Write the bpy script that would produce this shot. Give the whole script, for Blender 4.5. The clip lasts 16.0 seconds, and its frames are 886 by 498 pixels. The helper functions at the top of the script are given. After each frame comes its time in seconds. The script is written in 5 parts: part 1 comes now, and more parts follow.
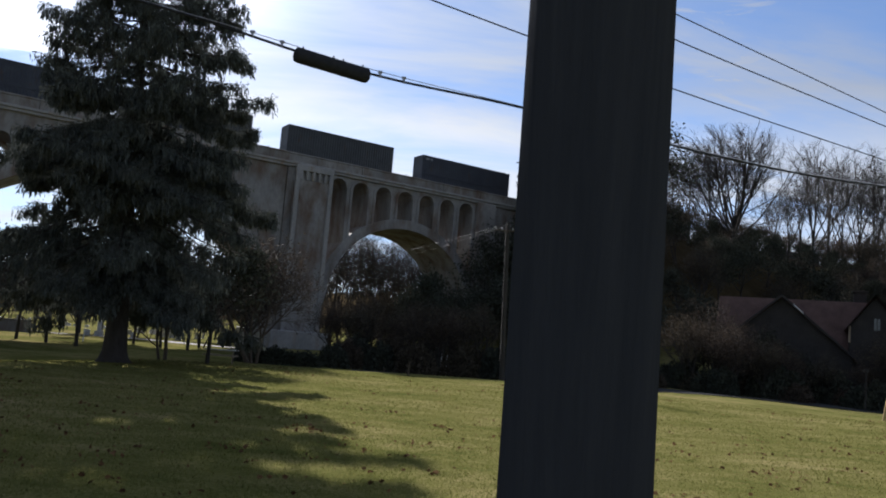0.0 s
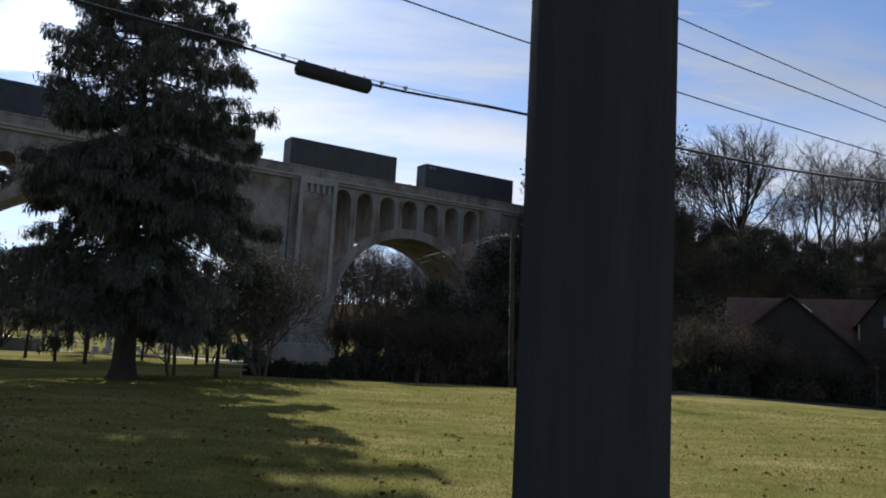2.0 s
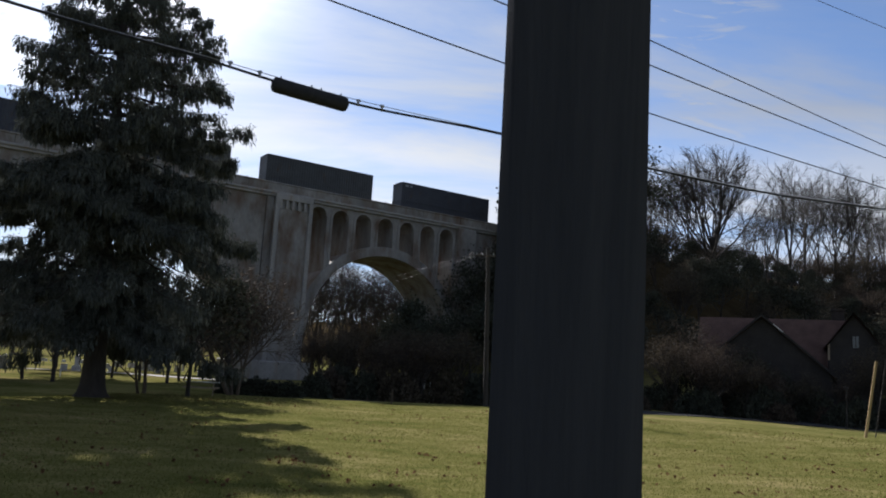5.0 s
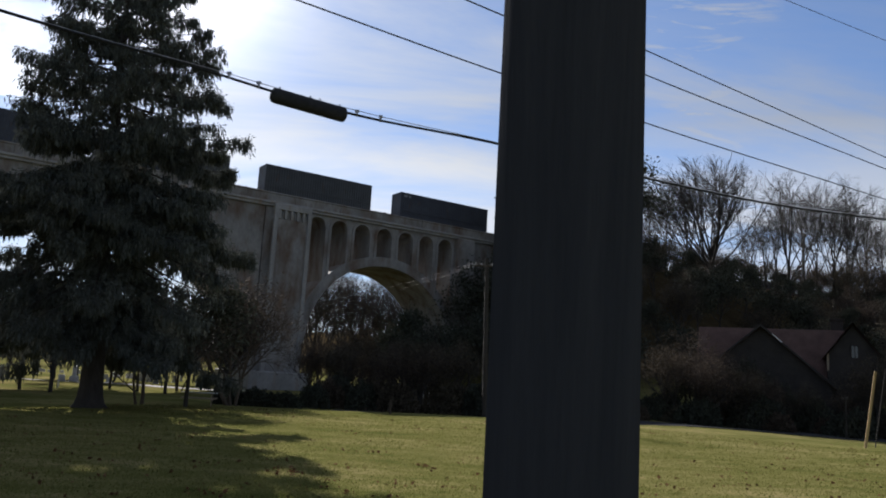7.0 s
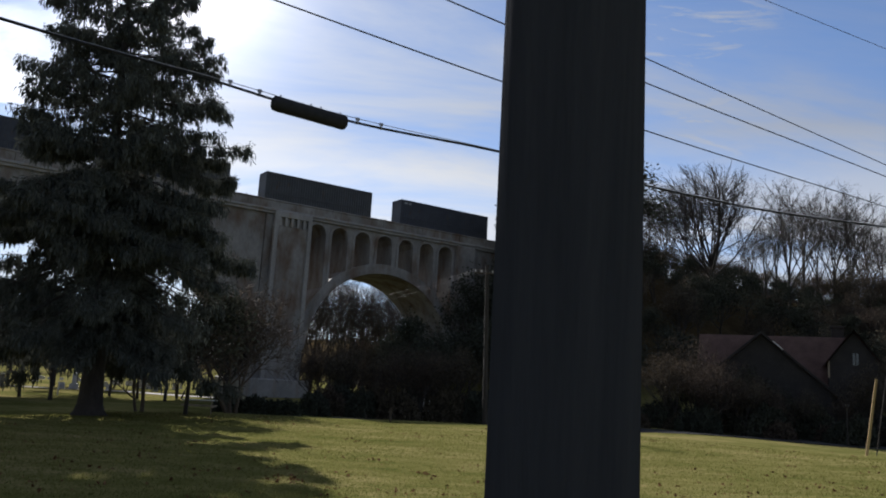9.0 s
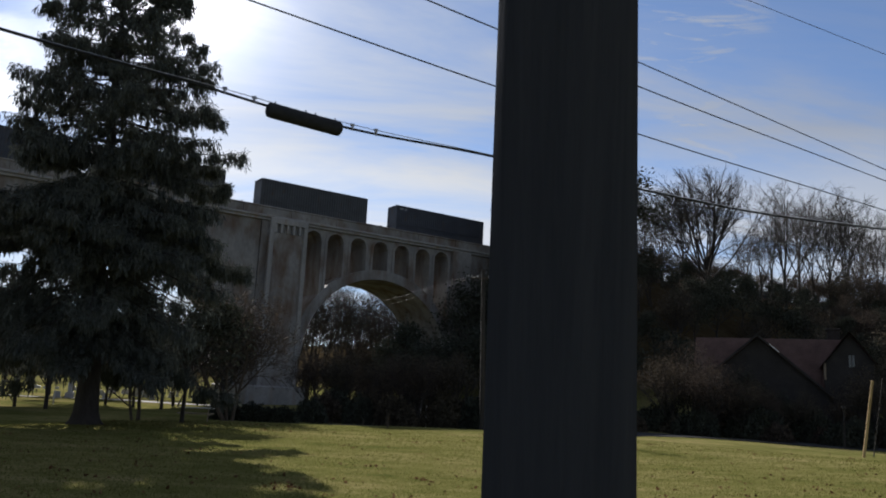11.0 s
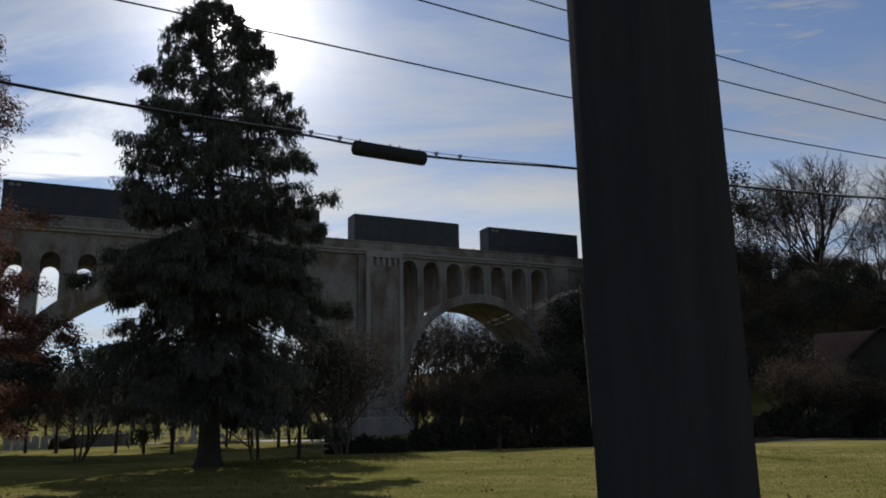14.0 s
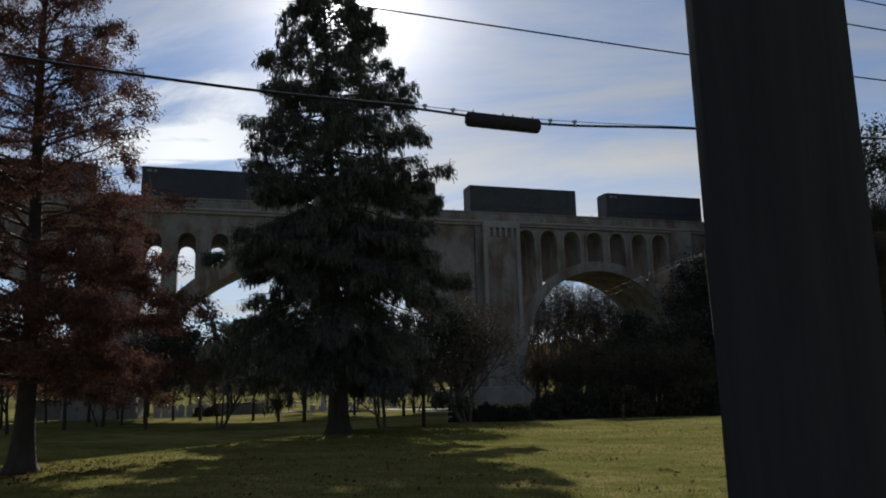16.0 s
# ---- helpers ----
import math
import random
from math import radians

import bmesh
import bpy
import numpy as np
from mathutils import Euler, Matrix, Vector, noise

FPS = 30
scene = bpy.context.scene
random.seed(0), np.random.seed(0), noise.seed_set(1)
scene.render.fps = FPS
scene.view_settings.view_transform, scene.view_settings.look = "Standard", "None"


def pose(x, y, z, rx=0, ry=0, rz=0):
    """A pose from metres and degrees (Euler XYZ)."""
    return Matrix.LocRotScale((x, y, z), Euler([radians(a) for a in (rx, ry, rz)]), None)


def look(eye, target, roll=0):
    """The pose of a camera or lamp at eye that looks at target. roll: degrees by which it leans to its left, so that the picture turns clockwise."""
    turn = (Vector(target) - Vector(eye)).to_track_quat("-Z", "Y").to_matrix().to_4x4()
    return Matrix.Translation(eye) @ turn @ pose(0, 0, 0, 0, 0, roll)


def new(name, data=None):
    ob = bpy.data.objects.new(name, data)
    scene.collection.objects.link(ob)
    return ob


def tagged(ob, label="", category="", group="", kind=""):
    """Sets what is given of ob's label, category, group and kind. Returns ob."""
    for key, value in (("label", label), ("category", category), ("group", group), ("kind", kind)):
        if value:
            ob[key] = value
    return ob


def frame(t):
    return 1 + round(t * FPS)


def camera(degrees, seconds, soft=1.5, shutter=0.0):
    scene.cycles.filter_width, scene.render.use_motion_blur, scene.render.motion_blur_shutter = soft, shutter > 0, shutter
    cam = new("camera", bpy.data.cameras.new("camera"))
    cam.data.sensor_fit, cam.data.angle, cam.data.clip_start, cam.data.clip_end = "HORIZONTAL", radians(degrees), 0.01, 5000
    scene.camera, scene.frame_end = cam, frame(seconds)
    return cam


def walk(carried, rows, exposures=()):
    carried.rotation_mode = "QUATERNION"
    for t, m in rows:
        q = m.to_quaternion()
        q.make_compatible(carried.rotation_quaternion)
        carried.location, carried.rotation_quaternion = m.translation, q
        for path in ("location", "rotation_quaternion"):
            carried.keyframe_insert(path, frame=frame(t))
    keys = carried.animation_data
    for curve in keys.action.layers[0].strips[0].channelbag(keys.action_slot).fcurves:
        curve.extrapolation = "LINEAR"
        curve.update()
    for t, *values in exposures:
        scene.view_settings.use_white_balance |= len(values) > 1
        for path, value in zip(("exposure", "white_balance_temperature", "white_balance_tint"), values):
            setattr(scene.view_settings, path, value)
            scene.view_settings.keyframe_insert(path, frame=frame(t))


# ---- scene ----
cam = camera(58.75, 16.0, soft=1.9)
PATH = [
    (0.0, pose(-0.002, 0.020, 2.000, 96.78, -4.63, -0.77)),
    (0.5, pose(-0.004, 0.020, 2.000, 96.12, -3.84, -0.28)),
    (1.0, pose(-0.006, 0.020, 1.999, 96.46, -3.91, -0.01)),
    (1.5, pose(-0.008, 0.021, 1.998, 97.60, -3.59, -0.15)),
    (2.0, pose(-0.008, 0.022, 2.000, 97.35, -3.19, -0.20)),
    (2.5, pose(-0.007, 0.023, 2.001, 97.78, -2.95, -0.99)),
    (3.0, pose(-0.007, 0.025, 2.003, 98.18, -2.92, -1.17)),
    (3.5, pose(-0.006, 0.026, 2.004, 98.39, -3.03, -2.02)),
    (4.0, pose(-0.005, 0.025, 2.003, 98.45, -3.25, -2.01)),
    (6.5, pose(-0.001, 0.018, 2.000, 99.42, -3.42, -2.08)),
    (7.0, pose(0.000, 0.017, 2.000, 99.52, -3.31, -2.09)),
    (7.5, pose(-0.001, 0.015, 2.001, 99.65, -3.34, -2.19)),
    (8.0, pose(-0.001, 0.012, 2.002, 99.78, -3.38, -2.23)),
    (8.5, pose(-0.002, 0.010, 2.003, 99.96, -3.33, -2.18)),
    (9.0, pose(-0.003, 0.007, 2.003, 100.04, -3.30, -2.07)),
    (11.5, pose(-0.000, 0.007, 1.999, 100.82, -2.56, -2.31)),
    (12.0, pose(0.000, 0.007, 1.998, 102.12, -0.89, -0.59)),
    (12.5, pose(0.002, 0.004, 2.003, 102.78, -0.10, 0.14)),
    (13.0, pose(0.003, -0.000, 2.003, 103.08, 0.40, 0.68)),
    (13.5, pose(0.004, -0.005, 2.003, 103.43, 0.59, 1.05)),
    (14.0, pose(0.005, -0.010, 2.004, 101.93, 1.23, 5.49)),
    (14.5, pose(0.007, -0.014, 2.004, 100.67, 1.45, 7.90)),
    (15.0, pose(0.005, -0.032, 1.998, 100.64, 1.40, 11.43)),
    (15.5, pose(0.006, -0.037, 1.995, 99.89, 1.45, 13.60)),
    (16.0, pose(0.007, -0.043, 1.992, 99.97, 1.42, 14.16)),
]
walk(cam, PATH, exposures=[(0.0, 1.06, 5900, 15), (4.0, 1.02, 5950, 15), (6.5, 0.93, 6000, 15), (9.0, 0.87, 6050, 15), (11.5, 0.75, 6100, 14), (12.5, 0.53, 6200, 13), (13.5, 0.45, 6250, 13), (16.0, 0.4, 6250, 13)])

# ---- light ----
SUN_AZ, SUN_EL = -20.5, 27.3
sun_dir = Vector((math.sin(radians(SUN_AZ)) * math.cos(radians(SUN_EL)), math.cos(radians(SUN_AZ)) * math.cos(radians(SUN_EL)), math.sin(radians(SUN_EL))))
sun = new("sun", bpy.data.lights.new("sun", "SUN"))
sun.data.energy, sun.data.angle, sun.data.color = 5.0, radians(0.6), (1.0, 0.93, 0.82)
sun.matrix_world = look(sun_dir * 50, (0, 0, 0))

world = bpy.data.worlds.new("sky")
scene.world = world
world.use_nodes = True


def node(tree, kind, **inputs):
    n = tree.nodes.new(kind)
    for key, value in inputs.items():
        n.inputs[key.replace("_", " ")].default_value = value
    return n


def math_node(tree, op, a, b=None, clamp=False):
    n = tree.nodes.new("ShaderNodeMath")
    n.operation, n.use_clamp = op, clamp
    for i, v in enumerate((a, b)):
        if v is None:
            continue
        if isinstance(v, (int, float)):
            n.inputs[i].default_value = v
        else:
            tree.links.new(v, n.inputs[i])
    return n.outputs[0]


def mix_colour(tree, fac, a, b, blend="MIX"):
    n = tree.nodes.new("ShaderNodeMix")
    n.data_type, n.blend_type = "RGBA", blend
    for i, v in ((0, fac), (6, a), (7, b)):
        if isinstance(v, (int, float)):
            n.inputs[i].default_value = v
        elif isinstance(v, tuple):
            n.inputs[i].default_value = (*v, 1) if len(v) == 3 else v
        else:
            tree.links.new(v, n.inputs[i])
    return n.outputs[2]


def ramp(tree, fac, stops):
    n = tree.nodes.new("ShaderNodeValToRGB")
    e = n.color_ramp.elements
    while len(e) < len(stops):
        e.new(0.5)
    for i, (pos, c) in enumerate(stops):
        e[i].position, e[i].color = pos, (*c, 1) if isinstance(c, tuple) else (c, c, c, 1)
    tree.links.new(fac, n.inputs[0])
    return n.outputs[0]


def build_sky():
    t = world.node_tree
    bg = t.nodes["Background"]
    sky = t.nodes.new("ShaderNodeTexSky")
    sky.sky_type, sky.sun_disc = "NISHITA", False
    sky.sun_elevation, sky.sun_rotation = radians(SUN_EL), radians(SUN_AZ % 360)
    sky.air_density, sky.dust_density, sky.ozone_density = 0.85, 0.05, 2.9
    co = t.nodes.new("ShaderNodeTexCoord").outputs["Generated"]
    # clouds stretched along the horizon
    sep = t.nodes.new("ShaderNodeSeparateXYZ")
    t.links.new(co, sep.inputs[0])
    up = math_node(t, "ADD", math_node(t, "MAXIMUM", sep.outputs[2], 0.0), 0.16)
    flat = t.nodes.new("ShaderNodeCombineXYZ")
    t.links.new(math_node(t, "DIVIDE", sep.outputs[0], up), flat.inputs[0])
    t.links.new(math_node(t, "DIVIDE", sep.outputs[1], up), flat.inputs[1])
    turn = t.nodes.new("ShaderNodeMapping")
    turn.inputs["Rotation"].default_value = (0, 0, radians(-28))
    turn.inputs["Scale"].default_value = (0.55, 1.5, 1)
    turn.inputs["Location"].default_value = (0.35, 0.8, 0)
    t.links.new(flat.outputs[0], turn.inputs[0])
    n1 = node(t, "ShaderNodeTexNoise", Scale=1.6, Detail=7.0, Roughness=0.58, Distortion=0.5)
    t.links.new(turn.outputs[0], n1.inputs["Vector"])
    n2 = node(t, "ShaderNodeTexNoise", Scale=0.6, Detail=3.0, Roughness=0.5)
    t.links.new(turn.outputs[0], n2.inputs["Vector"])
    both = math_node(t, "ADD", math_node(t, "MULTIPLY", n1.outputs[0], 0.62), math_node(t, "MULTIPLY", n2.outputs[0], 0.38))
    cover = ramp(t, both, [(0.37, 0.05), (0.45, 0.26), (0.53, 0.68), (0.61, 1.0)])
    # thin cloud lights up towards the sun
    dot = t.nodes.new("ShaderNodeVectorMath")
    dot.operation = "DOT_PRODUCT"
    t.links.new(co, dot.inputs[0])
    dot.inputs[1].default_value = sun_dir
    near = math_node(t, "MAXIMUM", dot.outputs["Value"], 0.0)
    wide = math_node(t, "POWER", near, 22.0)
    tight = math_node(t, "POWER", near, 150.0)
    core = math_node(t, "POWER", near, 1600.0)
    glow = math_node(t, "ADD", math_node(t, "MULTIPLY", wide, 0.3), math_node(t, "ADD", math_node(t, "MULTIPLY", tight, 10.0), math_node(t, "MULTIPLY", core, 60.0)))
    # low bank of pale cloud near the horizon
    low = ramp(t, sep.outputs[2], [(0.08, 0.75), (0.20, 0.95), (0.26, 0.7), (0.32, 0.0)])
    # one heap of bright cloud west of the sun
    heap_dot = t.nodes.new("ShaderNodeVectorMath")
    heap_dot.operation = "DOT_PRODUCT"
    t.links.new(co, heap_dot.inputs[0])
    heap_dot.inputs[1].default_value = Vector((math.sin(radians(-32.5)), math.cos(radians(-32.5)), 0.30)).normalized()
    heap = math_node(t, "MULTIPLY", ramp(t, heap_dot.outputs["Value"], [(0.988, 0.0), (0.9985, 1.0)]), ramp(t, n1.outputs[0], [(0.40, 0.1), (0.50, 1.0)]))
    cover = math_node(t, "MAXIMUM", cover, heap)
    # wisps of torn cloud in the clearer part
    fine = node(t, "ShaderNodeTexNoise", Scale=7.0, Detail=6.0, Roughness=0.65, Distortion=1.2)
    t.links.new(turn.outputs[0], fine.inputs["Vector"])
    for az, el, lo, hi in ((18.2, 25.8, 0.9990, 0.99985), (20.8, 24.7, 0.9991, 0.99985), (20.4, 19.1, 0.9996, 0.99994)):
        wisp_dot = t.nodes.new("ShaderNodeVectorMath")
        wisp_dot.operation = "DOT_PRODUCT"
        t.links.new(co, wisp_dot.inputs[0])
        wisp_dot.inputs[1].default_value = Vector((math.sin(radians(az)), math.cos(radians(az)), math.tan(radians(el)))).normalized()
        wisp = math_node(t, "MULTIPLY", ramp(t, wisp_dot.outputs["Value"], [(lo, 0.0), (hi, 1.0)]), ramp(t, fine.outputs[0], [(0.47, 0.0), (0.62, 0.8)]))
        cover = math_node(t, "MAXIMUM", cover, wisp)
    cover2 = math_node(t, "MAXIMUM", cover, math_node(t, "MULTIPLY", low, ramp(t, n1.outputs[0], [(0.36, 0.3), (0.52, 1.0)])))
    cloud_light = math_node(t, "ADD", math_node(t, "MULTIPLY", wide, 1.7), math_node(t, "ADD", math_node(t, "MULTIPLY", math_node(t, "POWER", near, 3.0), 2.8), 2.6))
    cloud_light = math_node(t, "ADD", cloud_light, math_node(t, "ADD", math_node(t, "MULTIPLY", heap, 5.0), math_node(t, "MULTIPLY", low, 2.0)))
    white = t.nodes.new("ShaderNodeVectorMath")
    white.operation = "SCALE"
    white.inputs[0].default_value = (0.97, 1.0, 0.99)
    t.links.new(cloud_light, white.inputs["Scale"])
    base = mix_colour(t, cover2, sky.outputs[0], white.outputs[0])
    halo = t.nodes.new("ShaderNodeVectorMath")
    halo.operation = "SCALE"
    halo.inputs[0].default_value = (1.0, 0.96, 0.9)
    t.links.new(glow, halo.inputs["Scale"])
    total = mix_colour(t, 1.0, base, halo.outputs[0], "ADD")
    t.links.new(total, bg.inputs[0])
    bg.inputs[1].default_value = 0.065


build_sky()


# ---- materials ----
def material(name, colours, scale=3.0, rough=0.8, bump=0.3, stretch=(1, 1, 1), fine=8.0, metal=0.0, vary=0.0, stain=None, translucent=0.0, spec=0.3):
    m = bpy.data.materials.new(name)
    m.use_nodes = True
    t = m.node_tree
    b = t.nodes["Principled BSDF"]
    b.inputs["Roughness"].default_value, b.inputs["Metallic"].default_value = rough, metal
    b.inputs["Specular IOR Level"].default_value = spec
    co = t.nodes.new("ShaderNodeTexCoord").outputs["Object"]
    mp = t.nodes.new("ShaderNodeMapping")
    mp.inputs["Scale"].default_value = stretch
    t.links.new(co, mp.inputs[0])
    big = node(t, "ShaderNodeTexNoise", Scale=scale, Detail=5.0, Roughness=0.6)
    small = node(t, "ShaderNodeTexNoise", Scale=scale * fine, Detail=6.0, Roughness=0.65)
    for n in (big, small):
        t.links.new(mp.outputs[0], n.inputs["Vector"])
    fac = math_node(t, "ADD", math_node(t, "MULTIPLY", big.outputs[0], 0.6), math_node(t, "MULTIPLY", small.outputs[0], 0.4))
    k = len(colours)
    col = ramp(t, fac, [(0.32 + 0.36 * i / max(1, k - 1), c) for i, c in enumerate(colours)])
    if stain:
        colour, sc, lo, hi, st = stain
        m2 = t.nodes.new("ShaderNodeMapping")
        m2.inputs["Scale"].default_value = st
        t.links.new(co, m2.inputs[0])
        n = node(t, "ShaderNodeTexNoise", Scale=sc, Detail=4.0, Roughness=0.6)
        t.links.new(m2.outputs[0], n.inputs["Vector"])
        col = mix_colour(t, ramp(t, n.outputs[0], [(lo, 0.0), (hi, 1.0)]), col, colour)
    if vary:
        rnd = t.nodes.new("ShaderNodeNewGeometry").outputs["Random Per Island"]
        info = t.nodes.new("ShaderNodeObjectInfo").outputs["Random"]
        hsv = t.nodes.new("ShaderNodeHueSaturation")
        t.links.new(math_node(t, "ADD", math_node(t, "MULTIPLY", rnd, vary), 1.0 - vary * 0.5), hsv.inputs["Value"])
        t.links.new(math_node(t, "ADD", math_node(t, "MULTIPLY", info, 0.04), 0.48), hsv.inputs["Hue"])
        t.links.new(col, hsv.inputs["Color"])
        col = hsv.outputs[0]
    t.links.new(col, b.inputs["Base Color"])
    if bump:
        bp = t.nodes.new("ShaderNodeBump")
        bp.inputs["Strength"].default_value, bp.inputs["Distance"].default_value = bump, 0.02
        t.links.new(small.outputs[0], bp.inputs["Height"])
        t.links.new(bp.outputs[0], b.inputs["Normal"])
    if translucent:
        tr = t.nodes.new("ShaderNodeBsdfTranslucent")
        t.links.new(col, tr.inputs[0])
        mx = t.nodes.new("ShaderNodeMixShader")
        mx.inputs[0].default_value = translucent
        t.links.new(b.outputs[0], mx.inputs[1])
        t.links.new(tr.outputs[0], mx.inputs[2])
        t.links.new(mx.outputs[0], t.nodes["Material Output"].inputs[0])
    return m


CONCRETE = material("old_concrete", [(0.125, 0.123, 0.12), (0.205, 0.2, 0.192), (0.28, 0.272, 0.258)], 0.35, 0.9, 0.5, (1, 1, 0.5), 9, stain=((0.11, 0.075, 0.052), 0.42, 0.46, 0.68, (1.1, 1.1, 0.45)))
CONCRETE_PALE = material("pale_concrete", [(0.17, 0.168, 0.162), (0.235, 0.23, 0.222), (0.31, 0.302, 0.288)], 0.5, 0.9, 0.4, (1, 1, 0.6), 9, stain=((0.22, 0.16, 0.11), 0.6, 0.55, 0.72, (1.4, 1.4, 0.25)))
POLE_WOOD = material("creosoted_wood", [(0.035, 0.037, 0.042), (0.044, 0.046, 0.051), (0.055, 0.056, 0.06)], 3.0, 0.9, 0.5, (4, 4, 0.12), 6, spec=0.0)
YELLOW_WOOD = material("yellowed_wood", [(0.2, 0.14, 0.06), (0.34, 0.24, 0.1), (0.42, 0.31, 0.15)], 2.0, 0.8, 0.5, (4, 4, 0.15), 6)
GREY_WOOD = material("weathered_wood", [(0.14, 0.11, 0.08), (0.26, 0.21, 0.15), (0.36, 0.29, 0.2)], 2.0, 0.8, 0.6, (4, 4, 0.15), 6)
BARK = material("bark", [(0.035, 0.027, 0.02), (0.075, 0.058, 0.043), (0.12, 0.095, 0.07)], 2.5, 0.9, 1.0, (2, 2, 0.4), 6)
DARK_BARK = material("spruce_bark", [(0.022, 0.019, 0.017), (0.038, 0.033, 0.029), (0.06, 0.051, 0.045)], 5.0, 0.9, 0.6, stretch=(1, 1, 0.3))
BARK_GREY = material("grey_bark", [(0.022, 0.019, 0.017), (0.036, 0.032, 0.028), (0.055, 0.048, 0.042)], 2.5, 0.9, 0.6, (2, 2, 0.4), 6)
SPRUCE = material("spruce_needles", [(0.054, 0.06, 0.054), (0.08, 0.088, 0.078), (0.11, 0.119, 0.103)], 1.5, 0.6, 0.0, vary=0.6, translucent=0.13, spec=0.0)
RUST = material("rust_needles", [(0.06, 0.037, 0.029), (0.1, 0.06, 0.043), (0.16, 0.095, 0.06)], 1.2, 0.7, 0.0, vary=0.6, translucent=0.26, spec=0.0)
BRUSH = material("brown_leaves", [(0.042, 0.035, 0.028), (0.074, 0.061, 0.047), (0.12, 0.1, 0.075)], 0.9, 0.75, 0.0, vary=0.8, translucent=0.2, spec=0.0)
EVERGREEN = material("dark_leaves", [(0.03, 0.033, 0.026), (0.05, 0.054, 0.042), (0.075, 0.08, 0.06)], 1.2, 0.75, 0.0, vary=0.7, translucent=0.08, spec=0.0)
GRASS = material("grass_blades", [(0.072, 0.082, 0.02), (0.128, 0.128, 0.035), (0.215, 0.182, 0.075)], 0.35, 0.7, 0.0, fine=6, vary=0.3, translucent=0.4, spec=0.0)
DEAD_LEAF = material("fallen_leaves", [(0.05, 0.028, 0.014), (0.11, 0.06, 0.03), (0.2, 0.13, 0.07)], 3.0, 0.7, 0.0, vary=0.9, translucent=0.15, spec=0.0)
ASPHALT = material("asphalt", [(0.035, 0.035, 0.036), (0.05, 0.05, 0.05), (0.07, 0.068, 0.065)], 0.6, 0.95, 0.4, fine=30, spec=0.0)
RUBBER = material("black_cable", [(0.024, 0.025, 0.028), (0.042, 0.043, 0.047)], 14.0, 0.85, 0.4, spec=0.1)
BARE_WIRE = material("bare_wire", [(0.12, 0.12, 0.125), (0.18, 0.18, 0.185)], 6.0, 0.7, 0.0)
WIRE = material("dull_wire", [(0.05, 0.05, 0.052), (0.075, 0.075, 0.078)], 6.0, 0.95, 0.0, spec=0.0)
STEEL = material("galvanised_steel", [(0.25, 0.25, 0.26), (0.4, 0.4, 0.41)], 8.0, 0.45, 0.1, metal=0.9)
BOX_BLUE = material("navy_container_paint", [(0.024, 0.028, 0.04), (0.034, 0.039, 0.052), (0.048, 0.053, 0.065)], 0.8, 0.55, 0.1, stain=((0.06, 0.035, 0.02), 1.1, 0.62, 0.75, (1, 1, 0.4)))
BOX_GREY = material("grey_container_paint", [(0.03, 0.034, 0.038), (0.044, 0.048, 0.053), (0.06, 0.064, 0.068)], 0.8, 0.55, 0.1, stain=((0.06, 0.035, 0.02), 1.1, 0.62, 0.75, (1, 1, 0.4)))
BOX_MARK = material("pale_marking_paint", [(0.16, 0.17, 0.18), (0.22, 0.23, 0.24), (0.28, 0.29, 0.3)], 0.8, 0.5, 0.1, stain=((0.35, 0.28, 0.22), 1.1, 0.62, 0.75, (1, 1, 0.4)))
CAR_STEEL = material("brown_wagon_steel", [(0.05, 0.03, 0.024), (0.08, 0.05, 0.04), (0.11, 0.075, 0.06)], 1.5, 0.7, 0.2)
ROOF = material("brown_shingles", [(0.055, 0.031, 0.025), (0.085, 0.05, 0.04), (0.12, 0.074, 0.06)], 1.2, 0.85, 0.6, (1, 1, 1), 14, vary=0.35)
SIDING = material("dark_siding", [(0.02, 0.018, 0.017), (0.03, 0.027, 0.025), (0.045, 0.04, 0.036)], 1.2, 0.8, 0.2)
WHITE_TRIM = material("white_trim", [(0.62, 0.61, 0.58), (0.76, 0.75, 0.72)], 2.0, 0.6, 0.1)
BRICK = material("dark_brick", [(0.016, 0.013, 0.012), (0.03, 0.024, 0.022), (0.045, 0.036, 0.032)], 4.0, 0.9, 0.4)
# pale glossy boards; the sun's glare on the tabletop is put into the colour
GLARE_TOP = material("glare_pale_boards", [(0.4, 0.4, 0.39), (0.52, 0.52, 0.5)], 3.0, 0.35, 0.1, spec=0.5)
STONE = material("gravestone_granite", [(0.28, 0.28, 0.27), (0.42, 0.42, 0.41), (0.52, 0.52, 0.5)], 3.0, 0.6, 0.2)
GLASS = material("window_glass", [(0.015, 0.017, 0.02), (0.022, 0.025, 0.03)], 1.0, 0.08, 0.0, spec=0.6)
BALLAST = material("ballast", [(0.12, 0.11, 0.10), (0.2, 0.185, 0.17), (0.27, 0.25, 0.23)], 4.0, 0.95, 0.8, fine=10)


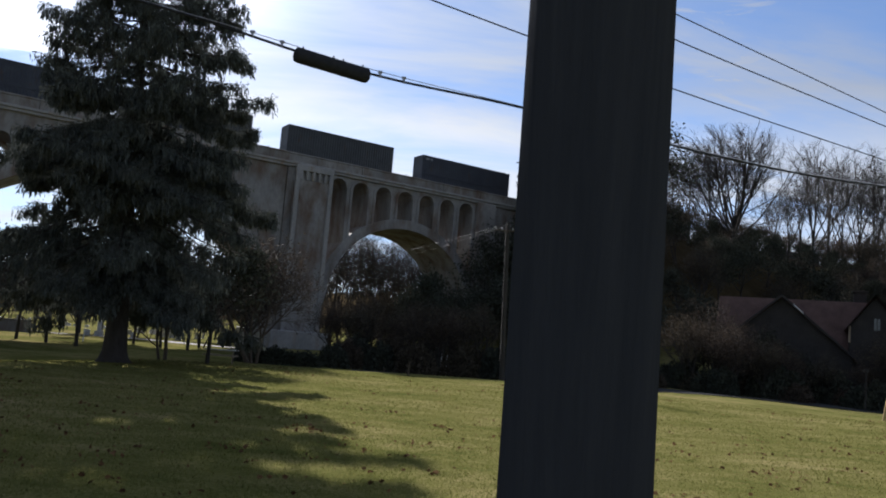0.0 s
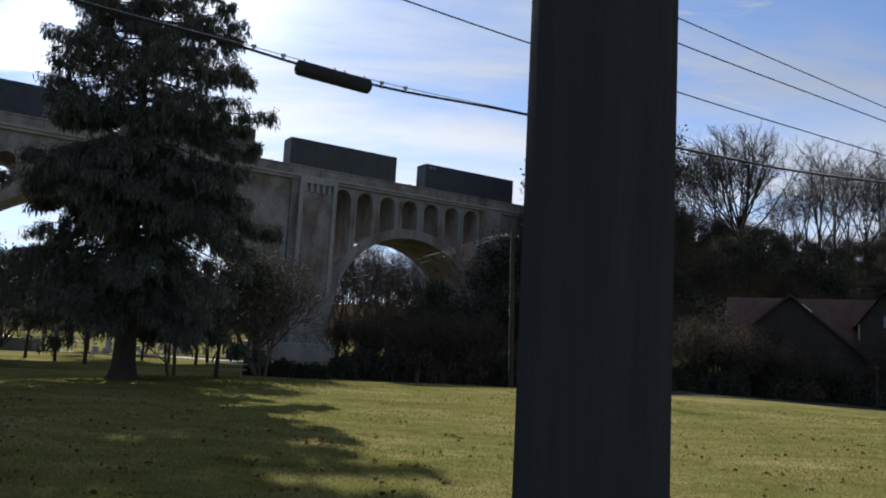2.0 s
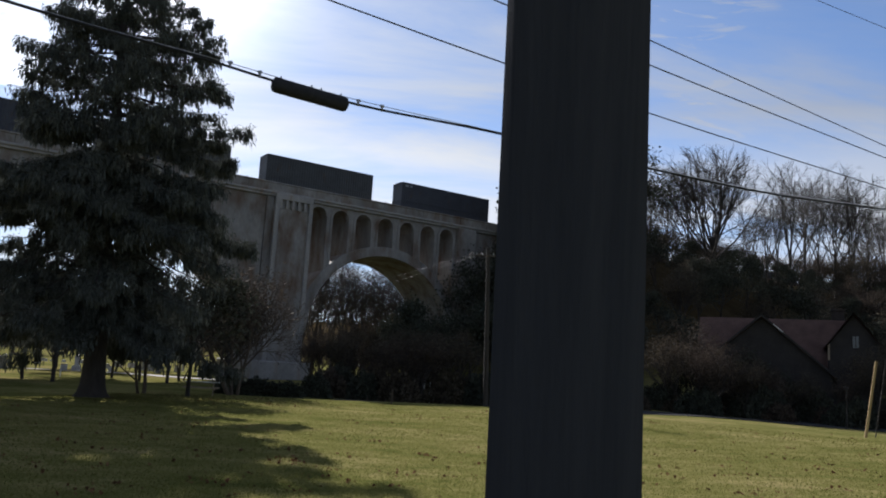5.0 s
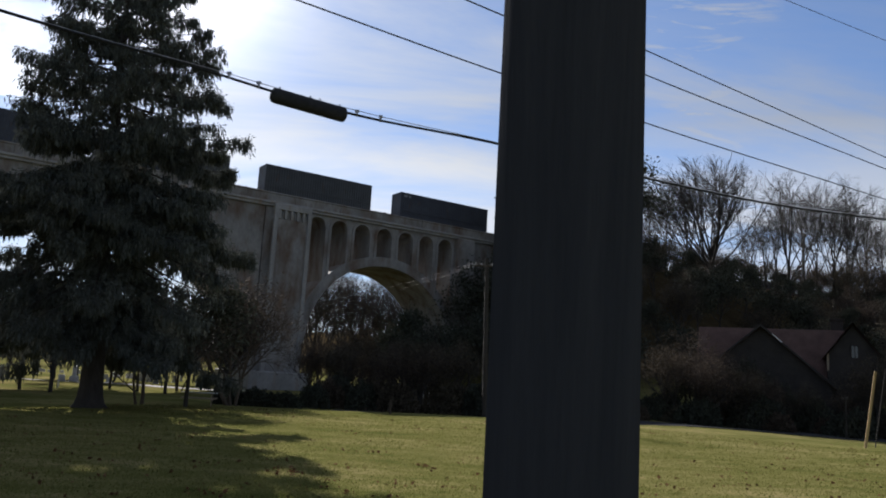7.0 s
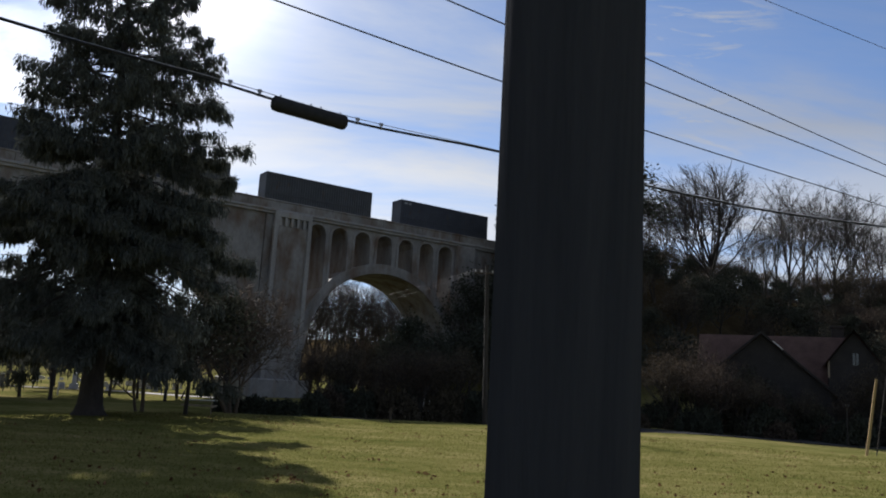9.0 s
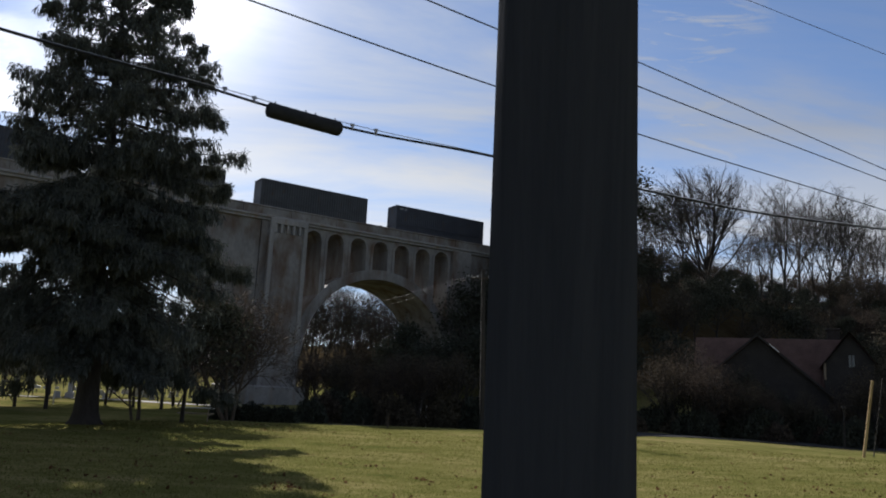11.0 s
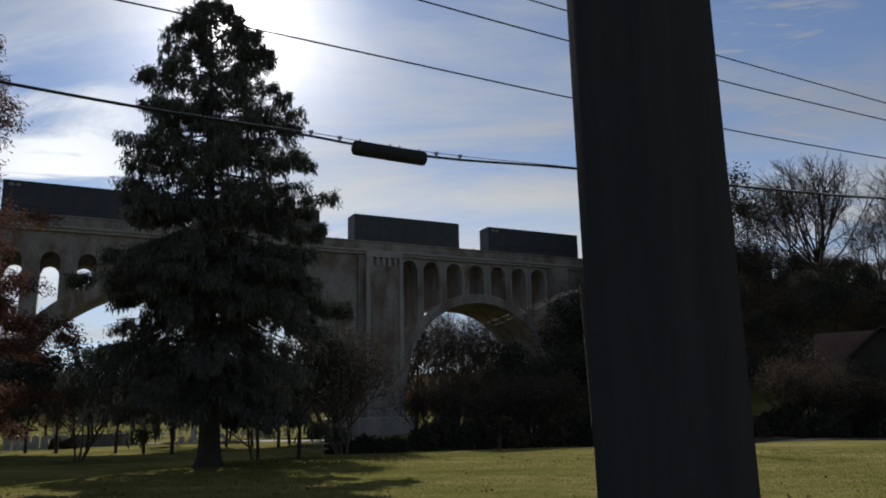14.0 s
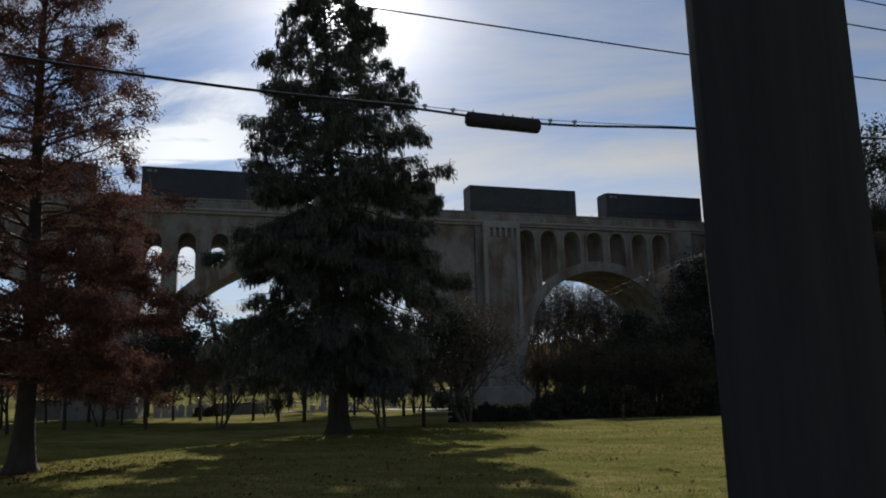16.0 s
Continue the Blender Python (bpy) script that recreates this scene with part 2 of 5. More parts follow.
def ground_material():
    m = bpy.data.materials.new("lawn")
    m.use_nodes = True
    t = m.node_tree
    b = t.nodes["Principled BSDF"]
    b.inputs["Roughness"].default_value, b.inputs["Specular IOR Level"].default_value = 1.0, 0.0
    co = t.nodes.new("ShaderNodeTexCoord").outputs["Object"]
    tex = []
    bands = t.nodes.new("ShaderNodeMapping")
    bands.inputs["Scale"].default_value = (0.62, 1.0, 1.0)
    bands.inputs["Rotation"].default_value = (0, 0, radians(9))
    t.links.new(co, bands.inputs[0])
    for sc, de in ((0.16, 5.0), (1.1, 8.0), (16.0, 7.0)):
        n = node(t, "ShaderNodeTexNoise", Scale=sc, Detail=de, Roughness=0.66)
        t.links.new(bands.outputs[0] if sc < 2 else co, n.inputs["Vector"])
        tex.append(n.outputs[0])
    fac = math_node(t, "ADD", math_node(t, "ADD", math_node(t, "MULTIPLY", tex[0], 0.34), math_node(t, "MULTIPLY", tex[1], 0.26)), math_node(t, "MULTIPLY", tex[2], 0.4))
    grass = ramp(t, fac, [(0.37, (0.043, 0.054, 0.014)), (0.46, (0.1, 0.104, 0.03)), (0.54, (0.17, 0.152, 0.058)), (0.64, (0.3, 0.235, 0.13))])
    litter = ramp(t, fac, [(0.36, (0.03, 0.022, 0.012)), (0.5, (0.06, 0.045, 0.024)), (0.64, (0.10, 0.075, 0.04))])
    sep = t.nodes.new("ShaderNodeSeparateXYZ")
    t.links.new(co, sep.inputs[0])
    wood = ramp(t, math_node(t, "ADD", math_node(t, "MULTIPLY", sep.outputs[2], 0.08), math_node(t, "MULTIPLY", tex[1], 0.3)), [(0.30, 0.0), (0.5, 1.0)])
    t.links.new(mix_colour(t, wood, grass, litter), b.inputs["Base Color"])
    bp = t.nodes.new("ShaderNodeBump")
    bp.inputs["Strength"].default_value, bp.inputs["Distance"].default_value = 0.9, 0.05
    t.links.new(tex[2], bp.inputs["Height"])
    t.links.new(bp.outputs[0], b.inputs["Normal"])
    return m


LAWN = ground_material()

# ---- mesh helpers ----
rng = np.random.default_rng(7)


def at(az, d, z=0.0):
    """A place by its bearing in degrees, right of straight ahead, and its distance."""
    return Vector((d * math.sin(radians(az)), d * math.cos(radians(az)), z))


def part(name, bm, mat, parent=None, label="", smooth=False):
    me = bpy.data.meshes.new(name)
    bm.normal_update()
    bm.to_mesh(me)
    bm.free()
    return link(name, me, mat, parent, label, smooth)


def link(name, me, mat, parent=None, label="", smooth=False):
    if mat:
        me.materials.append(mat)
    if smooth:
        me.shade_smooth()
    ob = new(name, me)
    ob.parent = parent
    if label:
        tagged(ob, label)
    return ob


def soup(name, verts, tris, mat, parent=None, label="", smooth=False):
    """A mesh of triangles from number arrays."""
    me = bpy.data.meshes.new(name)
    verts, tris = np.asarray(verts, np.float32), np.asarray(tris, np.int32)
    me.vertices.add(len(verts))
    me.vertices.foreach_set("co", verts.ravel())
    me.loops.add(tris.size)
    me.loops.foreach_set("vertex_index", tris.ravel())
    me.polygons.add(len(tris))
    me.polygons.foreach_set("loop_start", np.arange(0, tris.size, 3, dtype=np.int32))
    me.update(calc_edges=True)
    return link(name, me, mat, parent, label, smooth)


def thing(name, place, rz=0.0, label="", category="", group="", kind=""):
    ob = new(name)
    ob.empty_display_size = 0.2
    ob.matrix_basis = pose(place[0], place[1], place[2], 0, 0, rz)
    return tagged(ob, label, category, group, kind)


def box(bm, x0, x1, y0, y1, z0, z1, bevel=0.0):
    vs = [bm.verts.new((x, y, z)) for x in (x0, x1) for y in (y0, y1) for z in (z0, z1)]
    fs = [bm.faces.new([vs[i] for i in q]) for q in ((0, 1, 3, 2), (4, 6, 7, 5), (0, 4, 5, 1), (2, 3, 7, 6), (0, 2, 6, 4), (1, 5, 7, 3))]
    if bevel:
        bmesh.ops.bevel(bm, geom=list({e for f in fs for e in f.edges}), offset=bevel, segments=1, affect="EDGES")
    return bm


def prism(bm, s0, s1, b0, b1, t0, t1, y0, y1):
    """A slab between two stations along x, whose lower and upper edges slope, from y0 to y1."""
    vs = [bm.verts.new(c) for c in ((s0, y0, b0), (s1, y0, b1), (s1, y0, t1), (s0, y0, t0), (s0, y1, b0), (s1, y1, b1), (s1, y1, t1), (s0, y1, t0))]
    for q in ((0, 1, 2, 3), (5, 4, 7, 6), (4, 5, 1, 0), (3, 2, 6, 7), (4, 0, 3, 7), (1, 5, 6, 2)):
        bm.faces.new([vs[i] for i in q])


def tube_arrays(paths, sides=5):
    """Tapered tubes along paths of (point, radius); returns vertices and triangles."""
    V, F, base = [], [], 0
    ang = np.linspace(0, 2 * np.pi, sides, endpoint=False)
    ca, sa = np.cos(ang), np.sin(ang)
    for pts, rad in paths:
        pts = np.asarray(pts, float)
        d = np.gradient(pts, axis=0)
        d /= np.linalg.norm(d, axis=1)[:, None] + 1e-9
        ref = np.array([1.0, 0, 0]) if abs(d[0][0]) < 0.8 else np.array([0, 1.0, 0])
        a = np.cross(d, ref)
        a /= np.linalg.norm(a, axis=1)[:, None] + 1e-9
        b = np.cross(d, a)
        ring = pts[:, None] + (a[:, None] * ca[None, :, None] + b[:, None] * sa[None, :, None]) * np.asarray(rad)[:, None, None]
        n = len(pts)
        V.append(ring.reshape(-1, 3))
        i = np.arange(n - 1)[:, None] * sides + np.arange(sides)[None]
        j = np.arange(n - 1)[:, None] * sides + (np.arange(sides)[None] + 1) % sides
        F.append(np.stack([i, j, j + sides, i, j + sides, i + sides], -1).reshape(-1, 3) + base)
        base += n * sides
    return np.concatenate(V), np.concatenate(F)


def sprig_arrays(pos, way, length, width, shape):
    """Small leafy shapes at pos, pointing along way; shape is a flat outline fan of (along, across) with a slight fold."""
    n, k = len(pos), len(shape)
    way = way / (np.linalg.norm(way, axis=1)[:, None] + 1e-9)
    r = rng.normal(size=(n, 3))
    a = np.cross(way, r)
    a /= np.linalg.norm(a, axis=1)[:, None] + 1e-9
    b = np.cross(way, a)
    sh = np.asarray(shape)
    L, W = np.asarray(length)[:, None, None], np.asarray(width)[:, None, None]
    V = pos[:, None] + way[:, None] * (sh[None, :, 0, None] * L) + a[:, None] * (sh[None, :, 1, None] * W) + b[:, None] * (np.abs(sh[None, :, 1, None]) * W * 0.35)
    tri = np.array([(0, i, i + 1) for i in range(1, k - 1)])
    F = (np.arange(n) * k)[:, None, None] + tri[None]
    return V.reshape(-1, 3), F.reshape(-1, 3)


FAN = [(0, 0), (0.25, 0.5), (0.42, 0.22), (0.62, 0.42), (0.72, 0.14), (1.0, 0.0), (0.7, -0.16), (0.55, -0.45), (0.4, -0.2), (0.22, -0.48)]
SPRAY = [(0, 0), (0.3, 0.5), (0.5, 0.2), (0.75, 0.32), (1.0, 0.0), (0.6, -0.25), (0.35, -0.5)]
LEAF = [(0, 0), (0.4, 0.5), (1.0, 0.0), (0.45, -0.5)]

# ---- the lie of the land ----
BR, BD = 32.0, 87.0  # the viaduct's turn from straight across, and its distance
NX, NY, UX, UY = -math.sin(radians(BR)), math.cos(radians(BR)), math.cos(radians(BR)), math.sin(radians(BR))


def step(x, a, b):
    t = np.clip((x - a) / (b - a), 0, 1)
    return t * t * (3 - 2 * t)


def land(x, y):
    """The height of the ground."""
    x, y = np.asarray(x, float), np.asarray(y, float)
    q, s = x * NX + y * NY, x * UX + y * UY
    d = np.hypot(x, y)
    z = 0.45 * (1 - step(d, 1.5, 7)) - 0.3 * step(q, 30, 60) * (1 - step(s, 20, 50))
    # the railway bank past the end of the viaduct
    z = z + 21.2 * step(q, 45, 86) * step(s + 40 * step(q, 88, 96) * -1, 56, 74) * (1 - 0.6 * step(q, 97, 150))
    # the lawn falls a little towards the house
    z = z - 0.40 * step(x, 8, 36) * step(y, 25, 48) * (1 - step(q, 44, 60))
    # and drops to the road past its near edge
    z = z - 0.42 * step(y, 49, 56) * (1 - step(x, 8, 20)) * step(x, -14, -6) * (1 - step(q, 72, 84))
    # a shallow swale across the lawn
    z = z - 0.65 * step(d, 24, 37) * (1 - step(d, 44, 62)) * step(-x, 14, 24)
    # rising ground far off
    z = z + 14 * step(d, 170, 420) * step(y, -50, 100) + 30 * step(d, 500, 1500)
    z = z + 0.05 * np.sin(x * 0.31 + 1.0) * np.sin(y * 0.27) * step(d, 6, 12) + 0.35 * step(d, 70, 120) * np.sin(x * 0.09) * np.sin(y * 0.11 + 2)
    return z


def put(az, d, sink=0.0):
    p = at(az, d)
    return Vector((p.x, p.y, float(land(p.x, p.y)) - sink))


def spot(s, q, sink=0.0):
    """A place by metres along the viaduct and away from the camera."""
    x, y = s * UX + q * NX, s * UY + q * NY
    return Vector((x, y, float(land(x, y)) - sink))


def build_ground():
    rad = np.concatenate([[0.0], np.geomspace(1.0, 8, 12), np.linspace(9, 200, 150), np.geomspace(206, 4200, 40)])
    na = 288
    ang = np.linspace(0, 2 * np.pi, na, endpoint=False)
    X, Y = rad[1:, None] * np.sin(ang), rad[1:, None] * np.cos(ang)
    V = np.concatenate([[[0, 0, float(land(0, 0))]], np.stack([X, Y, land(X, Y)], -1).reshape(-1, 3)])
    F = [(0, 1 + (j + 1) % na, 1 + j) for j in range(na)]
    i = np.arange(len(rad) - 2)[:, None] * na + 1
    j, k = np.arange(na)[None], (np.arange(na)[None] + 1) % na
    q = np.stack([i + j, i + k, i + na + k, i + j, i + na + k, i + na + j], -1).reshape(-1, 3)
    ob = soup("ground", V, np.concatenate([np.array(F), q]), LAWN, smooth=True)
    tagged(ob, "mown autumn lawn with leaf litter on the wooded bank", "ground", kind="structure")


build_ground()


def build_road():
    xs = np.linspace(-6, 160, 120)
    bm = bmesh.new()
    last = None
    for x in xs:
        yc = 58.2 + 0.0006 * (x - 20) ** 2
        row = [bm.verts.new((x, yc + o, float(land(x, yc + o)) + 0.03)) for o in (-3.0, -1, 1, 3.0)]
        if last:
            for i in range(3):
                bm.faces.new((last[i], row[i], row[i + 1], last[i + 1]))
        last = row
    road = part("road", bm, ASPHALT, smooth=True)
    tagged(road, "grey asphalt road along the edge of the lawn", "road", kind="structure")
    bm = bmesh.new()
    for i in range(70):
        x = -5 + i * 2.0
        yc = 58.2 + 0.0006 * (x - 20) ** 2
        z = float(land(x, yc - 3.2))
        box(bm, x, x + 1.98, yc - 3.32, yc - 3.1, z - 0.2, z + 0.05, 0.015)
    # the kerb takes the road's dark grey
    tagged(part("kerb", bm, ASPHALT), "dark grey kerb stones beside the road", "kerb", kind="structure")


build_road()


# ---- the viaduct ----
PARAPET, DECK, CORNICE = 22.8, 20.9, 21.0
WIDE = 9.0
ARCHES = [(14.0, -3.2, 19.9, 18.6, -5.6, 32.4), (49.0, 5.1, 10.4, 20.4, 38.05, 59.4), (-27.6, -3.2, 19.9, 18.6, -46.6, -9.8)]


def circle_z(s, c, z0, r):
    h = r * r - (s - c) ** 2
    return z0 + math.sqrt(h) if h > 0 else z0 if z0 > 0 else -1.0


def build_viaduct():
    root = thing("viaduct", spot(0, BD, 0) * 1.0, BR, "old concrete arched railway viaduct with stained spandrel arcades", "viaduct")
    root.location.z = 0.4
    for c, z0, r, top, a, b in ARCHES:
        big = r > 15
        # arcade openings
        pitch, half = (3.45, 0.92) if big else (3.2, 1.1)
        first = (3.1 if c > 0 else -12.0) if big else 48.6
        cents = []
        k = -12
        while k < 12:
            m = first + k * pitch
            if a + (0.8 if big else 1.3) < m - half and m + half < b - 1.0 and (not big or circle_z(m, c, z0, r + 1.0) < top - 0.9):
                cents.append(m)
            k += 1
        if c > 0:
            cents = [v for v in cents if v < 25 or not big]
        if not big:
            cents = [39.2] + [v for v in cents if v > 41] + [58.0]
        ring = 1.7 if big else 1.2
        # arch barrel
        bm = bmesh.new()
        n = 56 if big else 44
        st = [a + (b - a) * i / n for i in range(n + 1)]
        for s0, s1 in zip(st, st[1:]):
            b0, b1 = (max(-1.0, circle_z(s, c, z0, r)) for s in (s0, s1))
            t0, t1 = (max(v + 0.6, circle_z(s, c, z0, r + ring)) for s, v in ((s0, b0), (s1, b1)))
            prism(bm, s0, s1, b0, b1, t0, t1, -0.12, WIDE + 0.12)
        bmesh.ops.remove_doubles(bm, verts=bm.verts, dist=0.0005)
        part("arch", bm, CONCRETE, root)
        # spandrel walls with round-headed openings
        bm = bmesh.new()
        cuts = sorted({round(v, 3) for m in cents for v in (m - half + 2 * half * i / 8 for i in range(9))} | {a, b} | set(st))
        for s0, s1 in zip(cuts, cuts[1:]):
            if s1 - s0 < 1e-3:
                continue
            mid = (s0 + s1) / 2
            e0, e1 = (circle_z(s, c, z0, r + ring * 0.6) for s in (s0, s1))
            hole = next((m for m in cents if abs(mid - m) < half), None)
            if hole is None:
                prism(bm, s0, s1, e0, e1, CORNICE, CORNICE, 0.1, WIDE - 0.1)
            else:
                h0, h1 = (top - half + math.sqrt(max(0, half * half - (s - hole) ** 2)) for s in (s0, s1))
                prism(bm, s0, s1, max(h0, e0), max(h1, e1), CORNICE, CORNICE, 0.1, WIDE - 0.1)
        bmesh.ops.remove_doubles(bm, verts=bm.verts, dist=0.0005)
        part("spandrel_wall", bm, CONCRETE, root)
        # proud rims round the arcade
        for m in cents:
            bm = bmesh.new()
            for i in range(12):
                a0, a1 = math.pi * i / 12, math.pi * (i + 1) / 12
                q = [(m + math.cos(v) * rr, top - half + math.sin(v) * rr) for v, rr in ((a0, half), (a0, half + 0.32), (a1, half + 0.32), (a1, half))]
                lo = [bm.verts.new((s, -0.02, z)) for s, z in q]
                hi = [bm.verts.new((s, 0.14, z)) for s, z in q]
                bm.faces.new(lo)
                for u in range(4):
                    bm.faces.new((lo[u], hi[u], hi[(u + 1) % 4], lo[(u + 1) % 4]))
            e = max(circle_z(m - half, c, z0, r + ring), circle_z(m + half, c, z0, r + ring))
            for sgn in (-1, 1):
                e = circle_z(m + sgn * (half + 0.16), c, z0, r + ring)
                if e < top - half - 0.1:
                    x0, x1 = sorted((m + sgn * half, m + sgn * (half + 0.32)))
                    box(bm, x0, x1, -0.02, 0.14, e - 0.1, top - half)
            part("arcade_rim", bm, CONCRETE, root)
    # piers
    for a, b in ((33.2, 37.8), (-9.8, -5.6), (-50.8, -46.6)):
        bm = bmesh.new()
        box(bm, a - 0.7, b + (0.7 if a < 30 else 0.25), 0.0, WIDE, -2, CORNICE)
        box(bm, a + 0.15, b - 0.15, -1.0, WIDE + 1.0, -2, CORNICE - 1.7, 0.08)
        pier = part("pier", bm, CONCRETE, root)
        bm = bmesh.new()
        for x0 in (a - 0.05, b - 0.45):
            box(bm, x0, x0 + 0.5, -1.25, -0.9, -2, CORNICE - 0.1, 0.05)
        part("pier_rib", bm, CONCRETE_PALE, pier)
        bm = bmesh.new()
        w = (b - a - 0.8) / 5
        for i in range(5):
            x0 = a + 0.45 + i * w
            box(bm, x0 + 0.0, x0 + w * 0.42, -1.2, -0.9, CORNICE - 1.8, CORNICE - 0.7, 0.03)
        box(bm, a + 0.2, b - 0.2, -1.24, 0.1, CORNICE - 0.75, CORNICE - 0.05, 0.05)
        box(bm, a + 0.3, b - 0.3, -0.75, 0.1, CORNICE - 1.8, CORNICE - 0.75)
        part("pier_cap", bm, CONCRETE_PALE, pier)
        bm = bmesh.new()
        box(bm, a - 1.6, b + 1.0, -2.2, WIDE + 1, -2.5, 1.55, 0.12)
        part("plinth", bm, CONCRETE_PALE, pier, "pale concrete footing")
    # abutment at the bank
    bm = bmesh.new()
    box(bm, 59.4, 84, 0.1, WIDE - 0.1, -2, CORNICE)
    box(bm, 59.6, 62.6, -0.5, WIDE + 0.5, -2, CORNICE - 0.2, 0.08)
    part("abutment", bm, CONCRETE, root)
    bm = bmesh.new()
    box(bm, -78, -49.6, 0.1, WIDE - 0.1, -2, CORNICE)
    part("abutment", bm, CONCRETE, root)
    # deck, cornice, parapets
    bm = bmesh.new()
    box(bm, -78, 84, 0.45, WIDE - 0.45, CORNICE - 0.02, CORNICE + 0.15)
    part("deck", bm, BALLAST, root)
    bm = bmesh.new()
    for y0, y1 in ((-0.45, 0.3), (WIDE - 0.3, WIDE + 0.45)):
        box(bm, -78, 84, y0, y1, CORNICE, CORNICE + 0.3, 0.06)
        box(bm, -78, 84, y0 + 0.18, y1 - 0.1, CORNICE - 0.3, CORNICE - 0.004, 0.04)
    part("cornice", bm, CONCRETE_PALE, root)
    for y0 in (-0.25, WIDE - 0.2):
        for i in range(27):
            bm = bmesh.new()
            x0 = -78 + i * 6
            box(bm, x0, x0 + 5.97, y0, y0 + 0.4, CORNICE + 0.304, PARAPET - 0.6, 0.02)
            box(bm, x0, x0 + 5.98, y0 - 0.08, y0 + 0.48, PARAPET - 0.59, PARAPET - 0.4, 0.03)
            part("parapet_panel", bm, CONCRETE, root)


build_viaduct()


# ---- the train ----
def container_mesh(L=14.63, W=2.44, Hh=2.42):
    bm = bmesh.new()
    n = 44
    prof = []
    for i in range(n):
        x0 = 0.18 + (L - 0.36) * i / n
        p = (L - 0.36) / n
        prof += [(x0, 0.0), (x0 + p * 0.35, 0.0), (x0 + p * 0.5, 0.036), (x0 + p * 0.85, 0.036)]
    prof.append((L - 0.18, 0.0))
    for sgn, y in ((1, 0.03), (-1, W - 0.03)):
        lo = [bm.verts.new((x, y + sgn * d, 0.16)) for x, d in prof]
        hi = [bm.verts.new((x, y + sgn * d, Hh - 0.11)) for x, d in prof]
        for i in range(len(prof) - 1):
            bm.faces.new((lo[i], lo[i + 1], hi[i + 1], hi[i]))
    box(bm, 0.1, L - 0.1, 0.08, W - 0.08, Hh - 0.06, Hh - 0.02)
    box(bm, 0.1, L - 0.1, 0.08, W - 0.08, 0.1, 0.16)
    box(bm, 0.06, 0.1, 0.1, W - 0.1, 0.1, Hh - 0.05)
    box(bm, L - 0.1, L - 0.06, 0.1, W - 0.1, 0.1, Hh - 0.05)
    me = bpy.data.meshes.new("container_body")
    bm.normal_update()
    bm.to_mesh(me)
    bm.free()
    bm = bmesh.new()
    for x in (0, L - 0.18):
        for y in (0, W - 0.18):
            box(bm, x, x + 0.18, y, y + 0.18, 0, Hh, 0.02)
    for z0, z1 in ((0, 0.16), (Hh - 0.12, Hh)):
        for y in (0, W - 0.1):
            box(bm, 0.181, L - 0.181, y, y + 0.1, z0, z1)
        for x in (0.0, L - 0.1):
            box(bm, x, x + 0.1, 0.181, W - 0.181, z0, z1)
    fr = bpy.data.meshes.new("container_frame")
    bm.normal_update()
    bm.to_mesh(fr)
    bm.free()
    return me, fr


